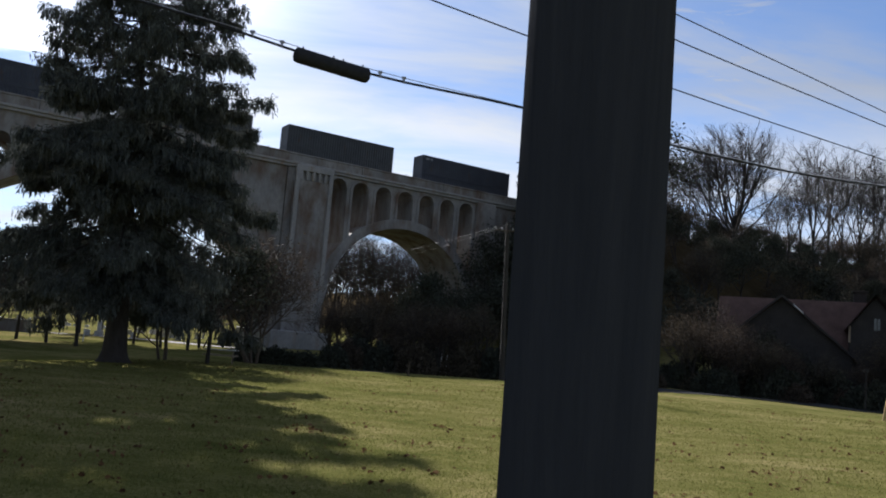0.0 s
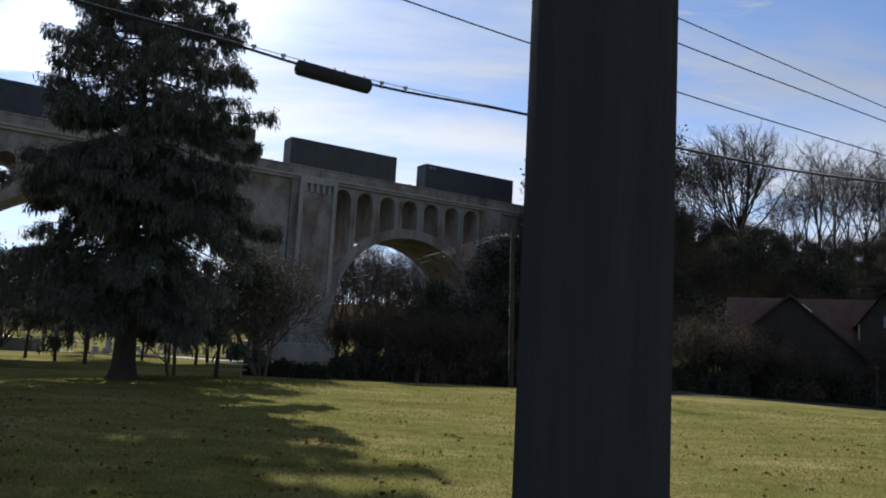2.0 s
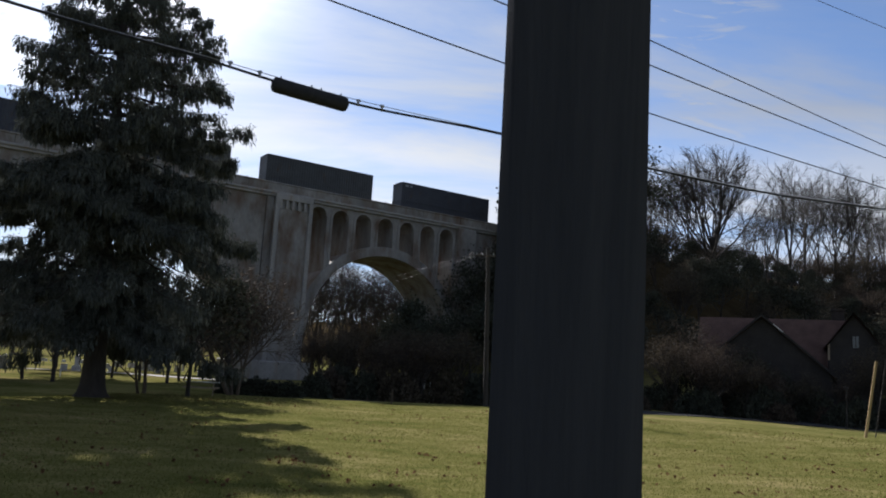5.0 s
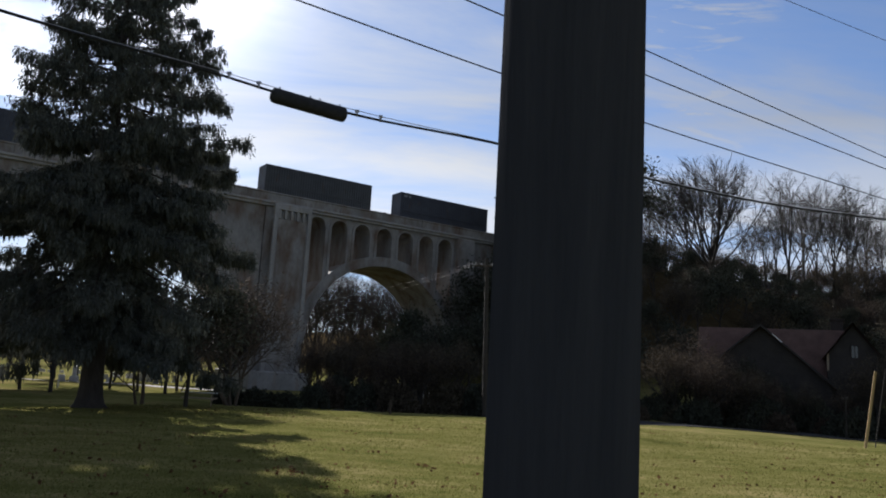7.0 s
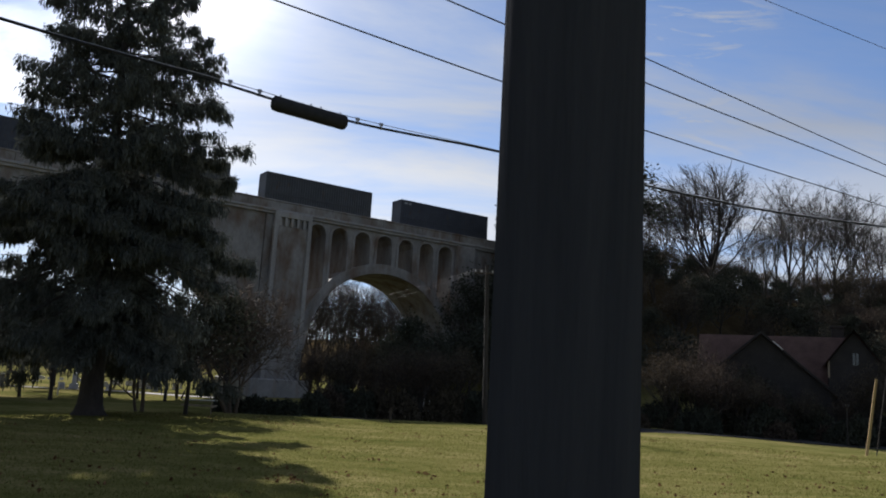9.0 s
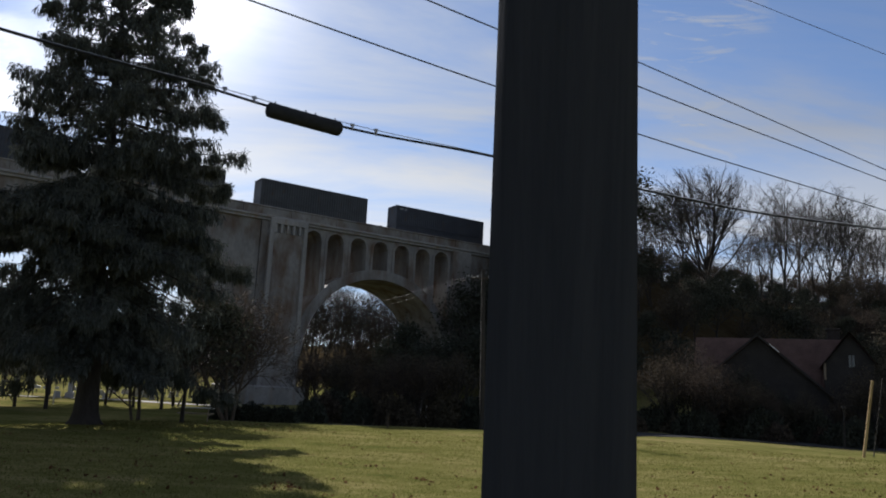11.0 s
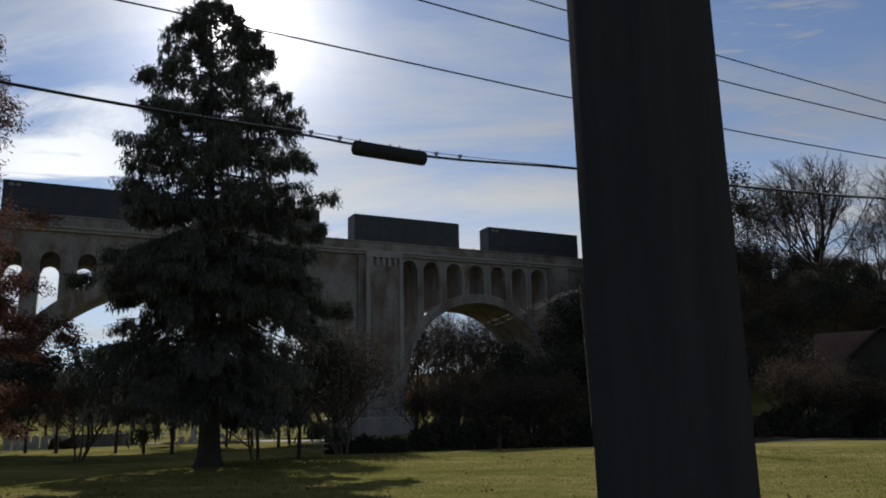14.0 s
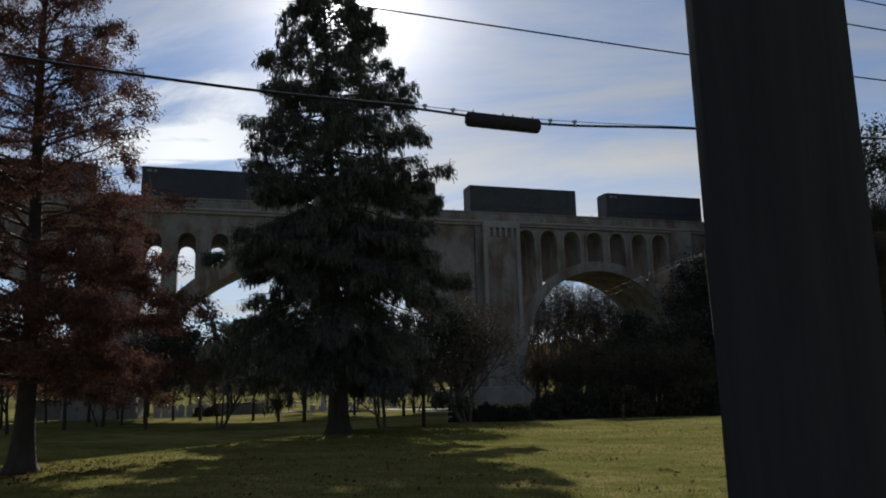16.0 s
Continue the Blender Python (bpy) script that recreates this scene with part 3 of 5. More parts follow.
def build_train():
    me, fr = container_mesh()
    x0, y0, z0 = (v for v in spot(0, BD))
    base = pose(x0, y0, 0.4, 0, 0, BR)
    rail = CORNICE + 0.2
    paints = [("navy blue", BOX_BLUE), ("dark grey", BOX_GREY)]
    pick_top = (1, 0, 0, 1, 1, 0, 1, 0)
    pick_low = (1, 0, 0, 0, 1, 0, 0, 0, 0, 1, 0, 0, 1)
    for i in range(13):
        s = 32.9 + (i - 4) * 19.1
        # well wagon
        car = new("well_wagon")
        car.empty_display_size = 0.2
        car.matrix_basis = base @ pose(s - 2.2, 2.3, rail)
        tagged(car, "rust-brown steel well wagon of a freight train", "rail wagon", "train wagons")
        bm = bmesh.new()
        for y in (-0.22, 2.5):
            box(bm, 1.9, 17.1, y, y + 0.16, 0.25, 1.3, 0.02)
        box(bm, 1.9, 17.1, -0.06, 2.5, 0.2, 0.3)
        for x in (0.0, 17.1):
            box(bm, x, x + 1.4, -0.1, 2.54, 0.75, 1.15, 0.03)
        box(bm, -0.3, 18.75, 1.1, 1.35, 0.7, 0.95)
        part("well_frame", bm, CAR_STEEL, car)
        for x in (0.9, 17.6):
            bm = bmesh.new()
            for dx in (-0.85, 0.85):
                for y in (0.5, 1.95):
                    bmesh.ops.create_cone(bm, cap_ends=True, segments=20, radius1=0.45, radius2=0.45, depth=0.13, matrix=pose(x + dx, y, 0.47, 90, 0, 0))
            box(bm, x - 1.3, x + 1.3, 0.3, 0.42, 0.35, 0.65, 0.02)
            box(bm, x - 1.3, x + 1.3, 2.03, 2.15, 0.35, 0.65, 0.02)
            part("bogie", bm, CAR_STEEL, car)
        bm = bmesh.new()
        for y in (0.3, 0.9, 1.6):
            box(bm, 0.05, 0.1, y, y + 0.04, 1.15, 2.0)
        box(bm, 0.04, 0.11, 0.3, 1.64, 1.96, 2.0)
        part("grab_rail", bm, CAR_STEEL, car)
        for z, pick in ((0.304, pick_low[i]), (2.73, pick_top[i] if i < len(pick_top) else None)):
            if pick is None:
                continue
            name, mat = paints[pick]
            c = new("shipping_container")
            c.empty_display_size = 0.2
            c.matrix_basis = base @ pose(s, 2.4, rail + z)
            tagged(c, f"{name} corrugated steel shipping container on a rail wagon", "container", "containers")
            for mesh, nm in ((me, "body"), (fr, "frame")):
                ob = new(nm, mesh.copy())
                ob.data.materials.append(mat)
                ob.parent = c
            if pick == 0 and z > 2:
                bm = bmesh.new()
                box(bm, 0.5, 1.05, -0.012, 0.028, 1.85, 2.1)
                box(bm, 1.25, 1.6, -0.012, 0.028, 1.85, 2.1)
                part("marking", bm, BOX_MARK, c, "pale painted marking")
    bm = bmesh.new()
    for y in (2.85, 4.29):
        box(bm, -78, 215, y, y + 0.07, rail - 0.12, rail + 0.03)
    tr = part("rail_track", bm, CAR_STEEL)
    tr.matrix_basis = base
    tagged(tr, "rusty steel rails on the viaduct deck", "railway track", kind="structure")


build_train()


# ---- trees ----
def limb(p, d, length, r0, r1, n, wander, droop=0.0):
    pts, rad = [p], [r0]
    step_len = length / n
    for i in range(n):
        d = d + rng.normal(size=3) * wander
        d = d + np.array([0, 0, droop])
        d = d / np.linalg.norm(d)
        p = p + d * step_len
        pts.append(p)
        rad.append(r0 + (r1 - r0) * (i + 1) / n)
    return np.array(pts), rad, d


def bare_tree_arrays(height, seedless=0, spread=0.5, trunk=0.3, depth=4, forks=1, kids=6):
    paths, twigs, tips = [], [], []

    def grow(p, d, length, r, lev):
        n = 5 if lev <= 1 else 4 if lev == 2 else 3
        pts, rad, dd = limb(p, d, length, r, r * (0.35 if lev else 0.3), n, 0.05 + 0.025 * lev, 0.04)
        (paths if lev < 2 else twigs).append((pts, rad))
        if lev >= depth:
            tips.append(pts[-1])
            return
        count = kids + (3 if lev == 0 else 0) - (1 if lev > 1 else 0)
        for i in range(count):
            f = (0.30 if lev == 0 else 0.2) + (0.98 - (0.30 if lev == 0 else 0.2)) * (i + rng.random()) / count
            k = min(int(f * n), n - 1)
            q = pts[k] + (pts[k + 1] - pts[k]) * (f * n - k)
            axis = pts[k + 1] - pts[k]
            axis = axis / np.linalg.norm(axis)
            side = np.cross(axis, rng.normal(size=3))
            side /= np.linalg.norm(side)
            nd = axis * (1 - spread * 0.55) + side * spread * (0.75 + 0.5 * rng.random())
            nd[2] += 0.2
            nd /= np.linalg.norm(nd)
            grow(q, nd, length * (0.62 - 0.28 * f) * (0.8 + 0.4 * rng.random()) + 0.25, max(r * (0.6 - 0.2 * f), 0.016), lev + 1)

    for k in range(forks):
        d = np.array([rng.normal() * 0.16 * (forks > 1), rng.normal() * 0.16 * (forks > 1), 1.0])
        grow(np.array([rng.normal() * 0.1 * (forks > 1), 0, -0.3]), d / np.linalg.norm(d), height * (0.82 if k == 0 else 0.7), trunk * (1 if k == 0 else 0.75), 0)
    return tube_arrays(paths, 7), tube_arrays(twigs, 3), np.array(tips)


def vase_tree_arrays(height, spread, trunk, limbs, fork):
    """A leafless tree whose limbs sweep up and out into a rounded fan; returns as bare_tree_arrays does."""
    paths, twigs, tips = [], [], []

    def grow(p, d, length, r, lev, n):
        pts, rad, _ = limb(p, d, length, r, r * 0.4, n, 0.045 + 0.028 * lev, 0.075 - 0.012 * lev)
        (paths if lev < 2 else twigs).append((pts, rad))
        if lev == 4:
            tips.append(pts[-1])
            return
        count = (0, 8, 7, 5)[lev]
        for i in range(count):
            f = 0.22 + 0.76 * (i + rng.random()) / count
            k = min(int(f * n), n - 1)
            q = pts[k] + (pts[k + 1] - pts[k]) * (f * n - k)
            axis = pts[k + 1] - pts[k]
            axis = axis / np.linalg.norm(axis)
            side = np.cross(axis, rng.normal(size=3))
            side = side / np.linalg.norm(side)
            turn = radians(rng.uniform(26, 58))
            nd = axis * math.cos(turn) + side * math.sin(turn)
            nd[2] += 0.1
            grow(q, nd / np.linalg.norm(nd), length * (0.56 - 0.24 * f) * rng.uniform(0.8, 1.2), max(r * (0.56 - 0.16 * f), 0.013), lev + 1, (0, 6, 4, 3, 2)[lev + 1])

    top = height * fork
    zs = np.linspace(-0.4, top, 6)
    paths.append((np.stack([0.05 * np.sin(zs), 0.05 * np.cos(zs * 0.7), zs], 1), np.linspace(trunk * 1.25, trunk * 0.8, 6)))
    for i in range(limbs):
        u = i / max(1, limbs - 1)
        a = i * 2.399 + rng.normal() * 0.25
        lean = radians(5 + spread * (1 - u) ** 0.8 * rng.uniform(0.85, 1.1))
        z = top * (0.45 + 0.55 * u)
        out = np.array([math.cos(a) * math.sin(lean), math.sin(a) * math.sin(lean), math.cos(lean)])
        grow(np.array([0, 0, z]), out, (height - z) * (0.97 - 0.05 * rng.random()), trunk * rng.uniform(0.42, 0.6), 1, 6)
    return tube_arrays(paths, 7), tube_arrays(twigs, 3), np.array(tips)


def leaf_cloud(tips, per, size, spread, shape=LEAF, down=-0.2):
    pos = np.repeat(tips, per, axis=0) + rng.normal(size=(len(tips) * per, 3)) * spread
    way = rng.normal(size=pos.shape) + np.array([0, 0, down])
    L = size * (0.6 + 0.8 * rng.random(len(pos)))
    return sprig_arrays(pos, way, L, L * 0.7, shape)


def spruce(name, place, height, radius, label, n_limb=235, skirt=0.165, lean=0.0):
    root = thing(name, place, 20, label, "tree")
    root.matrix_basis = pose(place[0], place[1], place[2], 0, lean, 20)
    zs = np.concatenate([[-0.4, 0.0, 0.2, 0.5, 1.0], np.linspace(2.0, height, 12)])
    trunk_pts = np.array([(0.03 * math.sin(z * 0.7), 0.03 * math.cos(z), z) for z in zs])
    flare = np.interp(zs, [-0.4, 0.0, 0.2, 0.5, 1.0, 2.0], [1.9, 1.6, 1.3, 1.12, 1.04, 1.0])
    V, F = tube_arrays([(trunk_pts, 0.0215 * height * (1 - 0.96 * np.maximum(zs, 0) / height) * flare)], 14)
    soup("trunk", V, F, DARK_BARK, root, smooth=True)
    limbs, P, D, S = [], [], [], []
    for i in range(n_limb):
        f = ((i + rng.random()) / n_limb) ** 0.92
        z = height * (skirt + (0.985 - skirt) * f)
        reach = radius * np.interp(f, [0, 0.15, 0.45, 0.58, 0.72, 0.85, 0.94, 1.0], [1.0, 1.08, 0.86, 0.77, 0.60, 0.46, 0.29, 0.07])
        a = i * 2.399 + rng.normal() * 0.45
        reach *= 0.95 + 0.09 * math.sin(f * 31 + a)
        L = reach * (0.72 + 0.33 * rng.random()) * (1.0 + 0.06 * math.cos(a))
        out = np.array([math.cos(a), math.sin(a), 0])
        nseg = 9
        pts = [np.array([0, 0, z])]
        dz = 0.05 + 0.25 * f if f > 0.4 else -0.08
        for k in range(nseg):
            u = (k + 1) / nseg
            pitch = dz - 0.55 * math.sin(u * 2.4) * (1 - 0.6 * f) + 0.8 * max(0, u - 0.62)
            pts.append(pts[-1] + (out + np.array([rng.normal() * 0.1, rng.normal() * 0.1, pitch])) * (L / nseg))
        pts = np.array(pts)
        limbs.append((pts, np.linspace(0.016 + 0.011 * L, 0.006, nseg + 1)))
        side = np.array([-out[1], out[0], 0])
        # side twigs, each with a curtain of hanging branchlets
        thin = np.interp(f, [0, 0.06, 0.15, 0.22, 0.4, 0.5, 1.0], [1.15, 1.05, 0.7, 1.0, 1.0, 0.62, 0.75])
        # bare stretches where daylight comes through
        if 0.05 < f < 0.25:
            thin *= 0.08 if rng.random() < 0.4 else 0.7
        elif 0.42 < f < 0.85 and rng.random() < 0.35:
            thin *= 0.5
        for j in range(int((4 + 4.6 * L) * thin)):
            u = 1 - rng.random() ** (1.0 + 1.3 * f) * (0.86 - 0.2 * f)
            k = min(int(u * nseg), nseg - 1)
            p = pts[k] + (pts[k + 1] - pts[k]) * (u * nseg - k)
            sg = rng.choice([-1, 1])
            tl = (0.3 + 0.26 * L * (1.1 - u)) * (0.6 + 0.7 * rng.random())
            way = out * 0.75 + side * sg * 0.9 + np.array([0, 0, -0.12 + 0.1 * rng.normal()])
            q = p + way * tl
            limbs.append((np.array([p, (p + q) / 2 + np.array([0, 0, 0.03]), q]), np.array([0.011, 0.008, 0.004])))
            m = int((44 + 84 * tl) * (0.75 if f > 0.45 else 1.0))
            w = rng.random(m)
            base = p + (q - p) * w[:, None] + rng.normal(size=(m, 3)) * 0.07
            hang = rng.random(m)
            drape = 0.72 * (0.3 + 0.8 * rng.random()) * (1 - 0.35 * f)
            down = np.array([0, 0, -1.0]) + out * 0.1 + rng.normal(size=(m, 3)) * 0.2
            fan = way + side * rng.normal(size=(m, 1)) * 0.5 + rng.normal(size=(m, 3)) * 0.4
            low = rng.random(m) * (hang < 0.7)
            P.append(base + np.array([0, 0, -1.0]) * (low * drape * 0.8)[:, None])
            D.append(np.where((hang < 0.7)[:, None], down, fan))
            S.append(np.where(hang < 0.7, 0.12 + 0.3 * rng.random(m) ** 1.5, 0.07 + 0.13 * rng.random(m)))
    V, F = tube_arrays(limbs, 4)
    soup("branch_work", V, F, DARK_BARK, root)
    P, D, S = np.concatenate(P), np.concatenate(D), np.concatenate(S)
    V, F = sprig_arrays(P, D, S, S * 0.1 + 0.034, LEAF)
    soup("crown", V, F, SPRUCE, root)
    return root


def cypress(name, place, height, radius, label):
    root = thing(name, place, 0, label, "tree")
    zs = np.concatenate([[-0.4, 0.0, 0.2, 0.5, 1.0], np.linspace(2.0, height, 13)])
    pts = np.array([(0.1 * math.sin(z * 0.35), 0.08 * math.cos(z * 0.3), z) for z in zs])
    flare = np.interp(zs, [-0.4, 0.0, 0.2, 0.5, 1.0, 2.0], [2.5, 2.0, 1.6, 1.35, 1.15, 1.0])
    V, F = tube_arrays([(pts, 0.27 * (1 - 0.95 * np.maximum(zs, 0) / height) * flare)], 14)
    soup("trunk", V, F, DARK_BARK, root, smooth=True)
    limbs, P, D, S = [], [], [], []
    for i in range(150):
        f = ((i + rng.random()) / 150) ** 1.25
        z = height * (0.13 + 0.86 * f)
        a = i * 2.399 + rng.normal() * 0.3
        L = max(0.5, radius * (1 - f) ** 0.7 * (0.65 + 0.5 * rng.random()))
        out = np.array([math.cos(a), math.sin(a), 0.0])
        q, rad, _ = limb(np.array([0, 0, z]), out + np.array([0, 0, 0.1 + 0.65 * f]), L, 0.014 + 0.012 * L, 0.006, 8, 0.07, -0.03 + 0.02 * f)
        limbs.append((q, rad))
        for j in range(int(7 + 2.6 * L)):
            u = 0.2 + 0.8 * rng.random()
            k = min(int(u * 8), 7)
            p = q[k] + (q[k + 1] - q[k]) * (u * 8 - k)
            side = np.array([-out[1], out[0], 0]) * rng.choice([-1, 1])
            tw, trd, _ = limb(p, out * 0.7 + side * 0.9 + np.array([0, 0, 0.05]), 0.35 + 0.32 * L * (1.1 - u), 0.011, 0.004, 4, 0.16, -0.05)
            limbs.append((tw, trd))
            if rng.random() < 0.08 + 0.3 * f:
                continue
            m = int(72 + 95 * (1 - f) ** 2)
            kk = rng.integers(0, 4, m)
            pp = tw[kk] + (tw[kk + 1] - tw[kk]) * rng.random(m)[:, None] + rng.normal(size=(m, 3)) * np.array([0.08, 0.08, 0.12])
            P.append(pp)
            D.append(rng.normal(size=(m, 3)) * 0.7 + np.array([0, 0, -0.7]) + out * 0.3)
            S.append(0.06 + 0.1 * rng.random(m))
    V, F = tube_arrays(limbs, 3)
    soup("branch_work", V, F, BARK, root)
    P, D, S = np.concatenate(P), np.concatenate(D), np.concatenate(S)
    V, F = sprig_arrays(P, D, S, S * 0.3, LEAF)
    soup("crown", V, F, RUST, root)
    return root


spruce("spruce_tree", put(-21.6, 38.5), 23.4, 6.3, "tall dark Norway spruce with drooping branchlets on the lawn", lean=-1.9)
cypress("cypress_tree", put(-41.9, 25.2), 18.5, 5.5, "tall bald cypress with rust-red autumn needles")


def broad_tree(name, place, rz, scale, wood, leaf, leaf_mat, label, group="", category="tree"):
    root = thing(name, place, rz, label, category, group)
    root.scale = (scale, scale, scale)
    for nm, me in zip(("trunk", "branchwork", "crown"), (*wood, leaf)):
        if me is not None:
            ob = new(nm, me)
            ob.parent = root
    return root


def mesh_only(name, V, F, mat):
    ob = soup(name, V, F, mat)
    me = ob.data
    bpy.data.objects.remove(ob)
    return me


def tree_meshes(height, spread, trunk, depth, forks, kids, per, size, scatter, leaf_mat, bark=None):
    big, fine, tips = bare_tree_arrays(height, 0, spread, trunk, depth, forks, kids)
    wood = (mesh_only("tree_trunk", *big, bark or BARK_GREY), mesh_only("tree_twigs", *fine, bark or BARK_GREY))
    leaf = mesh_only("tree_leaves", *leaf_cloud(tips, per, size, scatter), leaf_mat) if per else None
    return wood, leaf


def vase_meshes(*shape):
    big, fine, _ = vase_tree_arrays(*shape)
    return (mesh_only("tree_trunk", *big, BARK_GREY), mesh_only("tree_twigs", *fine, BARK_GREY)), None


rng = np.random.default_rng(21)
TALL = [vase_meshes(20.0, 50, 0.36, 15, 0.3), vase_meshes(20.0, 34, 0.25, 7, 0.36), vase_meshes(20.0, 26, 0.22, 6, 0.42)]
BROWN = [tree_meshes(8.0, 0.62, 0.14, 3, 2, 5, 13, 0.17, 0.42, BRUSH), tree_meshes(8.0, 0.58, 0.13, 3, 3, 5, 10, 0.16, 0.45, BRUSH)]
DARK = [tree_meshes(8.0, 0.66, 0.17, 3, 1, 5, 21, 0.25, 0.45, EVERGREEN), tree_meshes(8.0, 0.7, 0.16, 3, 1, 5, 21, 0.25, 0.48, EVERGREEN)]
SMALL = [tree_meshes(5.0, 0.7, 0.12, 4, 2, 5, 1, 0.10, 0.2, BRUSH, BARK), tree_meshes(5.0, 0.72, 0.11, 4, 3, 4, 1, 0.09, 0.2, BRUSH, BARK)]


def shrub_mesh(mat, n=2600):
    p = rng.normal(size=(n, 3))
    p /= np.linalg.norm(p, axis=1)[:, None]
    p *= (0.55 + 0.45 * rng.random(n) ** 0.5)[:, None] * (1 + 0.18 * np.sin(p[:, :1] * 7) * np.cos(p[:, 1:2] * 6))
    p[:, 2] = np.abs(p[:, 2])
    V, F = sprig_arrays(p, p + rng.normal(size=p.shape) * 0.7, 0.10 + 0.1 * rng.random(n), 0.06 + 0.05 * rng.random(n), LEAF)
    a = soup("shrub_leaves", V, F, mat)
    leaf = a.data
    bpy.data.objects.remove(a)
    paths = []
    for i in range(14):
        d = rng.normal(size=3)
        d[2] = abs(d[2]) + 0.4
        q, r, _ = limb(np.array([0, 0, -0.1]), d / np.linalg.norm(d), 0.9, 0.02, 0.006, 4, 0.12)
        paths.append((q, r))
    return (mesh_only("shrub_stems", *tube_arrays(paths, 3), BARK), None), leaf


SHRUB_GREEN, SHRUB_BROWN = shrub_mesh(EVERGREEN), shrub_mesh(BRUSH)


def shrub(place, rz, sx, sz, meshes, label, group):
    root = broad_tree("shrub", place, rz, 1.0, meshes[0], meshes[1], None, label, group, "shrub")
    root.scale = (sx, sx, sz)
    return root


def build_woods():
    pick = random.Random(4)
    # tall leafless trees on the bank
    for az, q, h, v in ((20.6, 76, 19.2, 0), (19.0, 77, 15.5, 2), (17.6, 79, 13, 1), (16.4, 80, 12.5, 2), (23.1, 79, 11, 1), (24.1, 78, 12, 2), (24.8, 79, 14, 2), (25.6, 77, 19.8, 1), (26.5, 79, 19, 2), (27.3, 80, 16.5, 2), (28.3, 77, 20.3, 2), (29.2, 77, 21.5, 1), (30.2, 79, 18.5, 2), (31.2, 79, 20, 1), (32.6, 78, 19, 2), (34.0, 77, 19, 1)):
        d = q / math.cos(radians(az + BR))
        w, l = TALL[v]
        broad_tree("bare_tree", put(az, d, 0.2), pick.random() * 360, h / 20, w, l, None, "tall leafless tree on the wooded bank", "bare trees")
    # leafless trees seen under the arch, past the viaduct
    for i in range(16):
        az, d = -9.0 + i * 0.65 + pick.random() * 0.4, 112 + pick.random() * 38
        w, l = TALL[1 + i % 2]
        broad_tree("bare_tree", put(az, d, 0.2), pick.random() * 360, (14 + 6.5 * pick.random()) / 20, w, l, None, "leafless tree behind the viaduct arch", "bare trees")
    for i in range(9):
        az, d = -6.6 + i * 0.95, 100 + pick.random() * 12
        w, l = BROWN[i % 2]
        broad_tree("brown_tree", put(az, d, 0.2), pick.random() * 360, 0.5 + 0.22 * pick.random(), w, l, None, "low tree with sparse brown leaves behind the viaduct", "brown trees")
    # dense growth before the abutment and up the bank
    for i in range(18):
        s, q = 47.5 + 1.9 * i + pick.uniform(-0.7, 0.7), 74 + pick.random() * 8
        w, l = DARK[i % 2]
        broad_tree("evergreen_tree", spot(s, q, 0.2), pick.random() * 360, min(1.5, 0.98 + 0.045 * i) * pick.uniform(0.9, 1.1), w, l, None, "dense dark-leaved tree below the viaduct", "dark trees")
    for i in range(9):
        az, d = -6.8 + i * 1.15 + pick.random() * 0.6, 62 + pick.random() * 10
        w, l = BROWN[i % 2]
        broad_tree("brown_tree", put(az, d, 0.2), pick.random() * 360, 0.38 + 0.3 * pick.random(), w, l, None, "low tree with sparse brown leaves at the lawn's edge", "brown trees")
    n = 0
    for row, (q0, sc) in enumerate(((50, 0.7), (56, 0.85), (62, 0.85), (68, 0.72), (75, 0.52), (81, 0.4))):
        s = 60 + row * 2
        while s < 160:
            x, y, z = spot(s, q0 + pick.uniform(-2, 2), 0.2)
            az = math.degrees(math.atan2(x, y))
            if az < 34 and not (q0 < 55 and 17 < az < 31) and math.hypot(x, y) > 64:
                w, l = (DARK if (n + row) % 3 or row > 3 else BROWN)[n % 2]
                name = "evergreen_tree" if (n + row) % 3 or row > 3 else "brown_tree"
                lab = "dense dark-leaved tree on the wooded bank" if (n + row) % 3 or row > 3 else "tree with brown autumn leaves on the wooded bank"
                broad_tree(name, (x, y, z), pick.random() * 360, sc * pick.uniform(0.8, 1.2), w, l, None, lab, "bank trees")
            n += 1
            s += pick.uniform(4.5, 7.0)
    # twiggy undergrowth along the crest of the bank
    for i in range(34):
        az, q = 15.6 + i * 0.56 + pick.uniform(-0.2, 0.2), 80 + pick.random() * 5
        w, l = BROWN[i % 2]
        broad_tree("brown_tree", put(az, q / math.cos(radians(az + BR)), 0.2), pick.random() * 360, (0.42 + 0.26 * pick.random()) * (1.05 if i < 4 else 1.25 if i > 20 else 1.0), w, l, None, "low twiggy tree with brown leaves on the crest of the bank", "bank trees")
    for az, q, sc in ((28.9, 75, 1.1), (30.3, 76, 1.35), (31.7, 75, 1.3), (33.2, 76, 1.4), (26.9, 78, 1.0)):
        w, l = SMALL[1] if az < 28 else BROWN[1]
        broad_tree("brown_tree", put(az, q / math.cos(radians(az + BR)), 0.2), az * 40, sc, w, l, None, "tree with thin brown leaves among the bare trees", "bank trees")
    # brown oak beside the tall trees
    w, l = BROWN[0]
    broad_tree("brown_tree", put(16.9, 108, 0.2), 70, 1.2, w, l, None, "taller tree with brown leaves on the wooded bank", "bank trees")
    broad_tree("brown_tree", put(31.6, 120, 0.2), 170, 1.4, w, l, None, "taller tree with reddish brown leaves on the bank", "bank trees")
